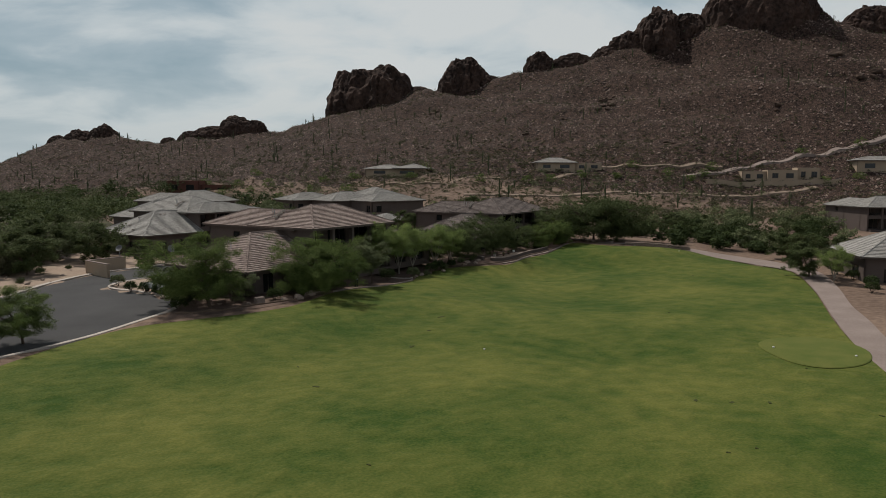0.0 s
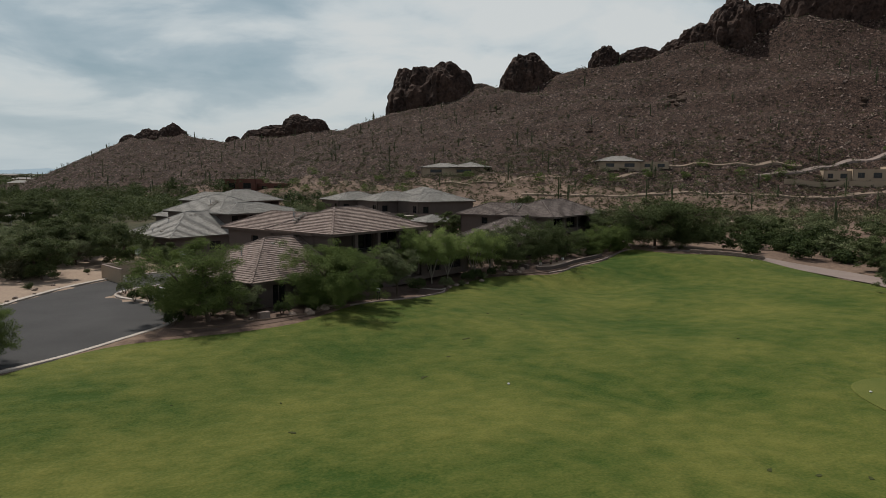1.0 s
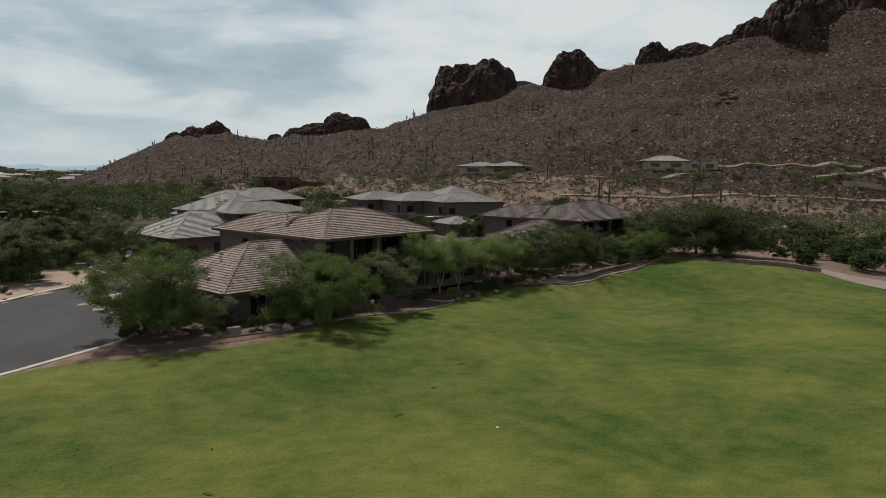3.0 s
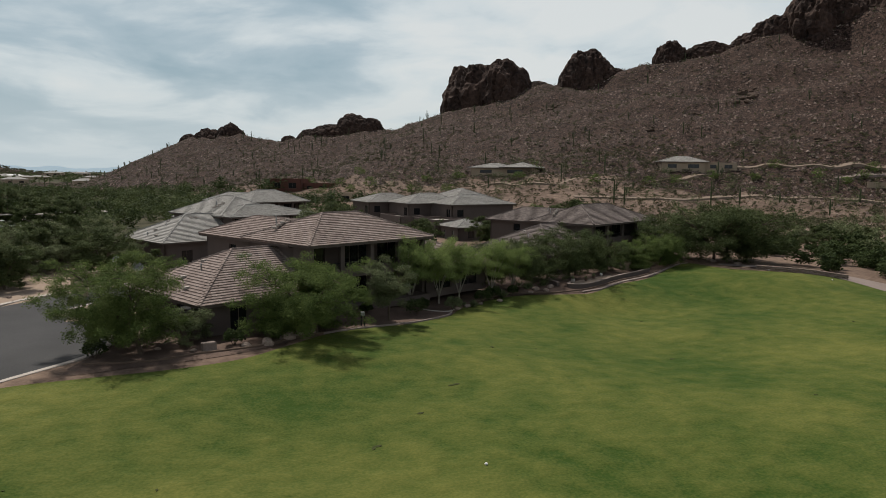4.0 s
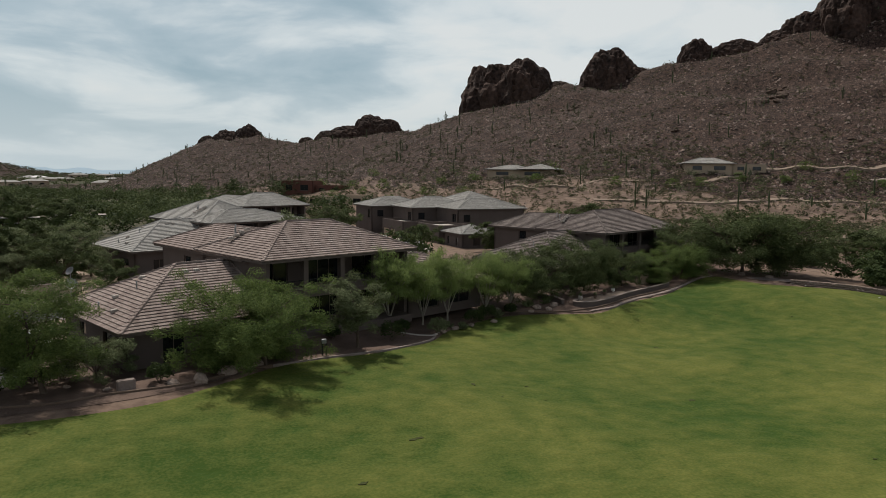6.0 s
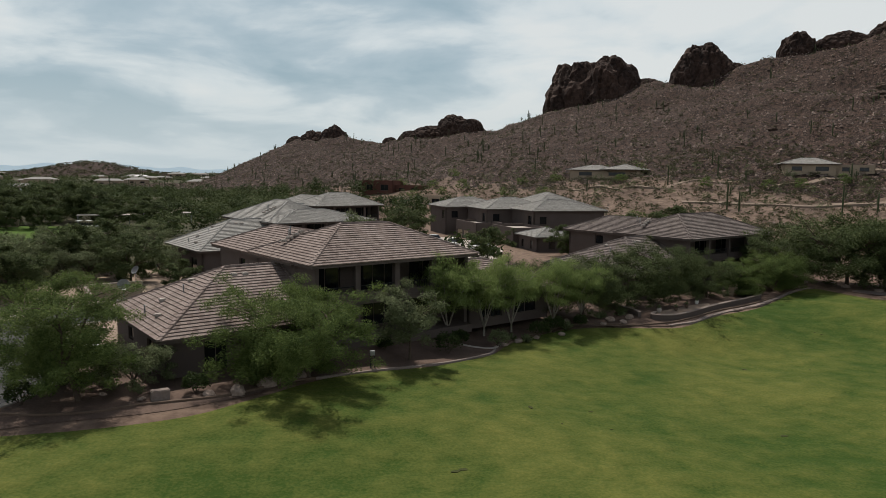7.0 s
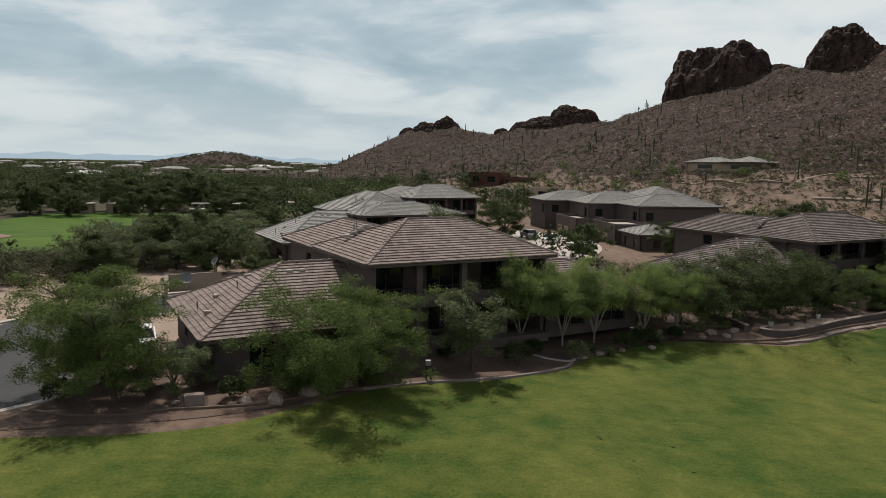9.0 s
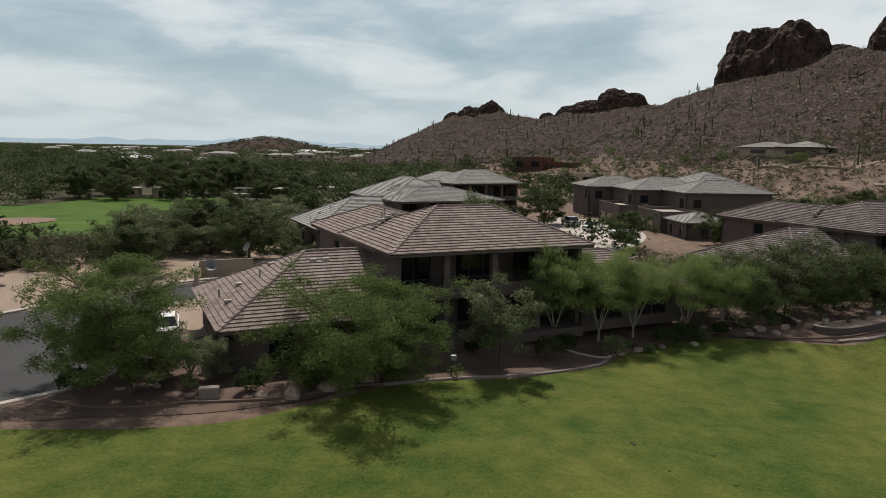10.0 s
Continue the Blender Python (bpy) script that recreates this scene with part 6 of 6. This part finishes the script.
# ---- parked cars ----
def car(x, y, turn, paint, label):
    c = empty("car", x, y, land1(x, y) + 0.08, turn, label, "car", "parked cars")
    bm = bmesh.new()
    side = ((-2.2, 0.35), (-2.25, 0.75), (-1.95, 0.92), (-0.95, 0.98), (1.0, 0.98), (2.1, 0.85), (2.25, 0.6), (2.2, 0.35))
    a = [bm.verts.new((px, -0.88, pz)) for px, pz in side]
    b = [bm.verts.new((px, 0.88, pz)) for px, pz in side]
    bm.faces.new(a)
    bm.faces.new(b[::-1])
    for k in range(len(side)):
        bm.faces.new((a[k], b[k], b[(k + 1) % len(side)], a[(k + 1) % len(side)]))
    bmesh.ops.recalc_face_normals(bm, faces=bm.faces[:])
    bmesh.ops.bevel(bm, geom=bm.edges[:], offset=0.06, segments=2, affect="EDGES")
    part("body", bm, paint, c)
    bm = bmesh.new()
    lo = [bm.verts.new(p) for p in ((-1.75, -0.8, 0.97), (1.1, -0.8, 0.97), (1.1, 0.8, 0.97), (-1.75, 0.8, 0.97))]
    hi = [bm.verts.new(p) for p in ((-1.2, -0.62, 1.42), (0.35, -0.62, 1.42), (0.35, 0.62, 1.42), (-1.2, 0.62, 1.42))]
    for k in range(4):
        bm.faces.new((lo[k], lo[(k + 1) % 4], hi[(k + 1) % 4], hi[k]))
    bm.faces.new(hi)
    bm.faces.new(lo[::-1])
    part("window", bm, M_GLASS, c, "dark tinted glass")
    box_part("roof", -1.2, -0.64, 1.423, 0.36, 0.64, 1.46, paint, c, "", 0.015)
    for u in (-1.4, 1.35):
        for v in (-0.82, 0.82):
            bm = bmesh.new()
            bmesh.ops.create_cone(bm, cap_ends=True, segments=18, radius1=0.33, radius2=0.33, depth=0.2, matrix=pose(u, v, 0.33, 90, 0, 0))
            w = part("wheel", bm, M_DARK, c)
            bm = bmesh.new()
            bmesh.ops.create_cone(bm, cap_ends=True, segments=14, radius1=0.2, radius2=0.2, depth=0.03, matrix=pose(u, v + math.copysign(0.115, v), 0.33, 90, 0, 0))
            part("rim", bm, M_METAL, w)
    for v in (-0.6, 0.6):
        box_part("headlight", 2.16, v - 0.18, 0.62, 2.27, v + 0.18, 0.76, M_WHITE, c, "", 0.02)
        box_part("tail_light", -2.27, v - 0.18, 0.66, -2.18, v + 0.18, 0.8, M_STUCCO_RED, c, "", 0.02)


car(-25.9, 40.6, 112, M_WHITE, "white car parked beside the low wing")
car(12.5, 101.0, 60, M_WHITE, "white car parked before the garages")
car(10.0, 107.0, 100, M_METAL, "grey car parked before the garages")
car(15.5, 95.0, 30, M_WHITE, "white car parked before the garages")


# ---- ledges of rock on the slope ----
M_LEDGE = mat("slope_ledge_rock", (0.045, 0.032, 0.026), (0.15, 0.105, 0.08), 1.2, 0.95, 1.0, 6)
SLOPE_ROCKS = ((249, 269, 7, 3.5), (241, 267, 5, 2.5), (187, 356, 4, 2.5), (180, 354, 3, 2), (261, 284, 6, 4), (191, 271, 3, 1.6), (368, 208, 8, 4), (362, 188, 8, 4), (297, 197, 4, 2), (261, 282, 5, 2.5), (218, 271, 3, 1.6), (166, 257, 3, 1.5), (139, 241, 3, 1.5), (137, 283, 2.5, 1.4), (228, 207, 3, 1.5))
r = random.Random(12)
for x, y, w, h in SLOPE_ROCKS:
    for step in range(3):
        bm = stone_mesh(r.randint(0, 50), 3)
        ob = mesh_object("rock_ledge", bm, M_LEDGE)
        k = r.uniform(0.28, 0.5)
        px, py = x + w * r.uniform(-0.7, 0.7), y + w * r.uniform(-0.6, 0.6)
        ob.matrix_world = Matrix.Translation((px, py, land1(px, py) + h * k * 0.1)) @ pose(0, 0, 0, r.uniform(-25, 25), r.uniform(-20, 20), -41 + r.uniform(-40, 40)) @ Matrix.Diagonal((w * k, w * k * 0.7, h * k * 1.5, 1))
        tagged(ob, "dark rock ledge breaking through the stony slope", "rock", "rock ledges on the slope")
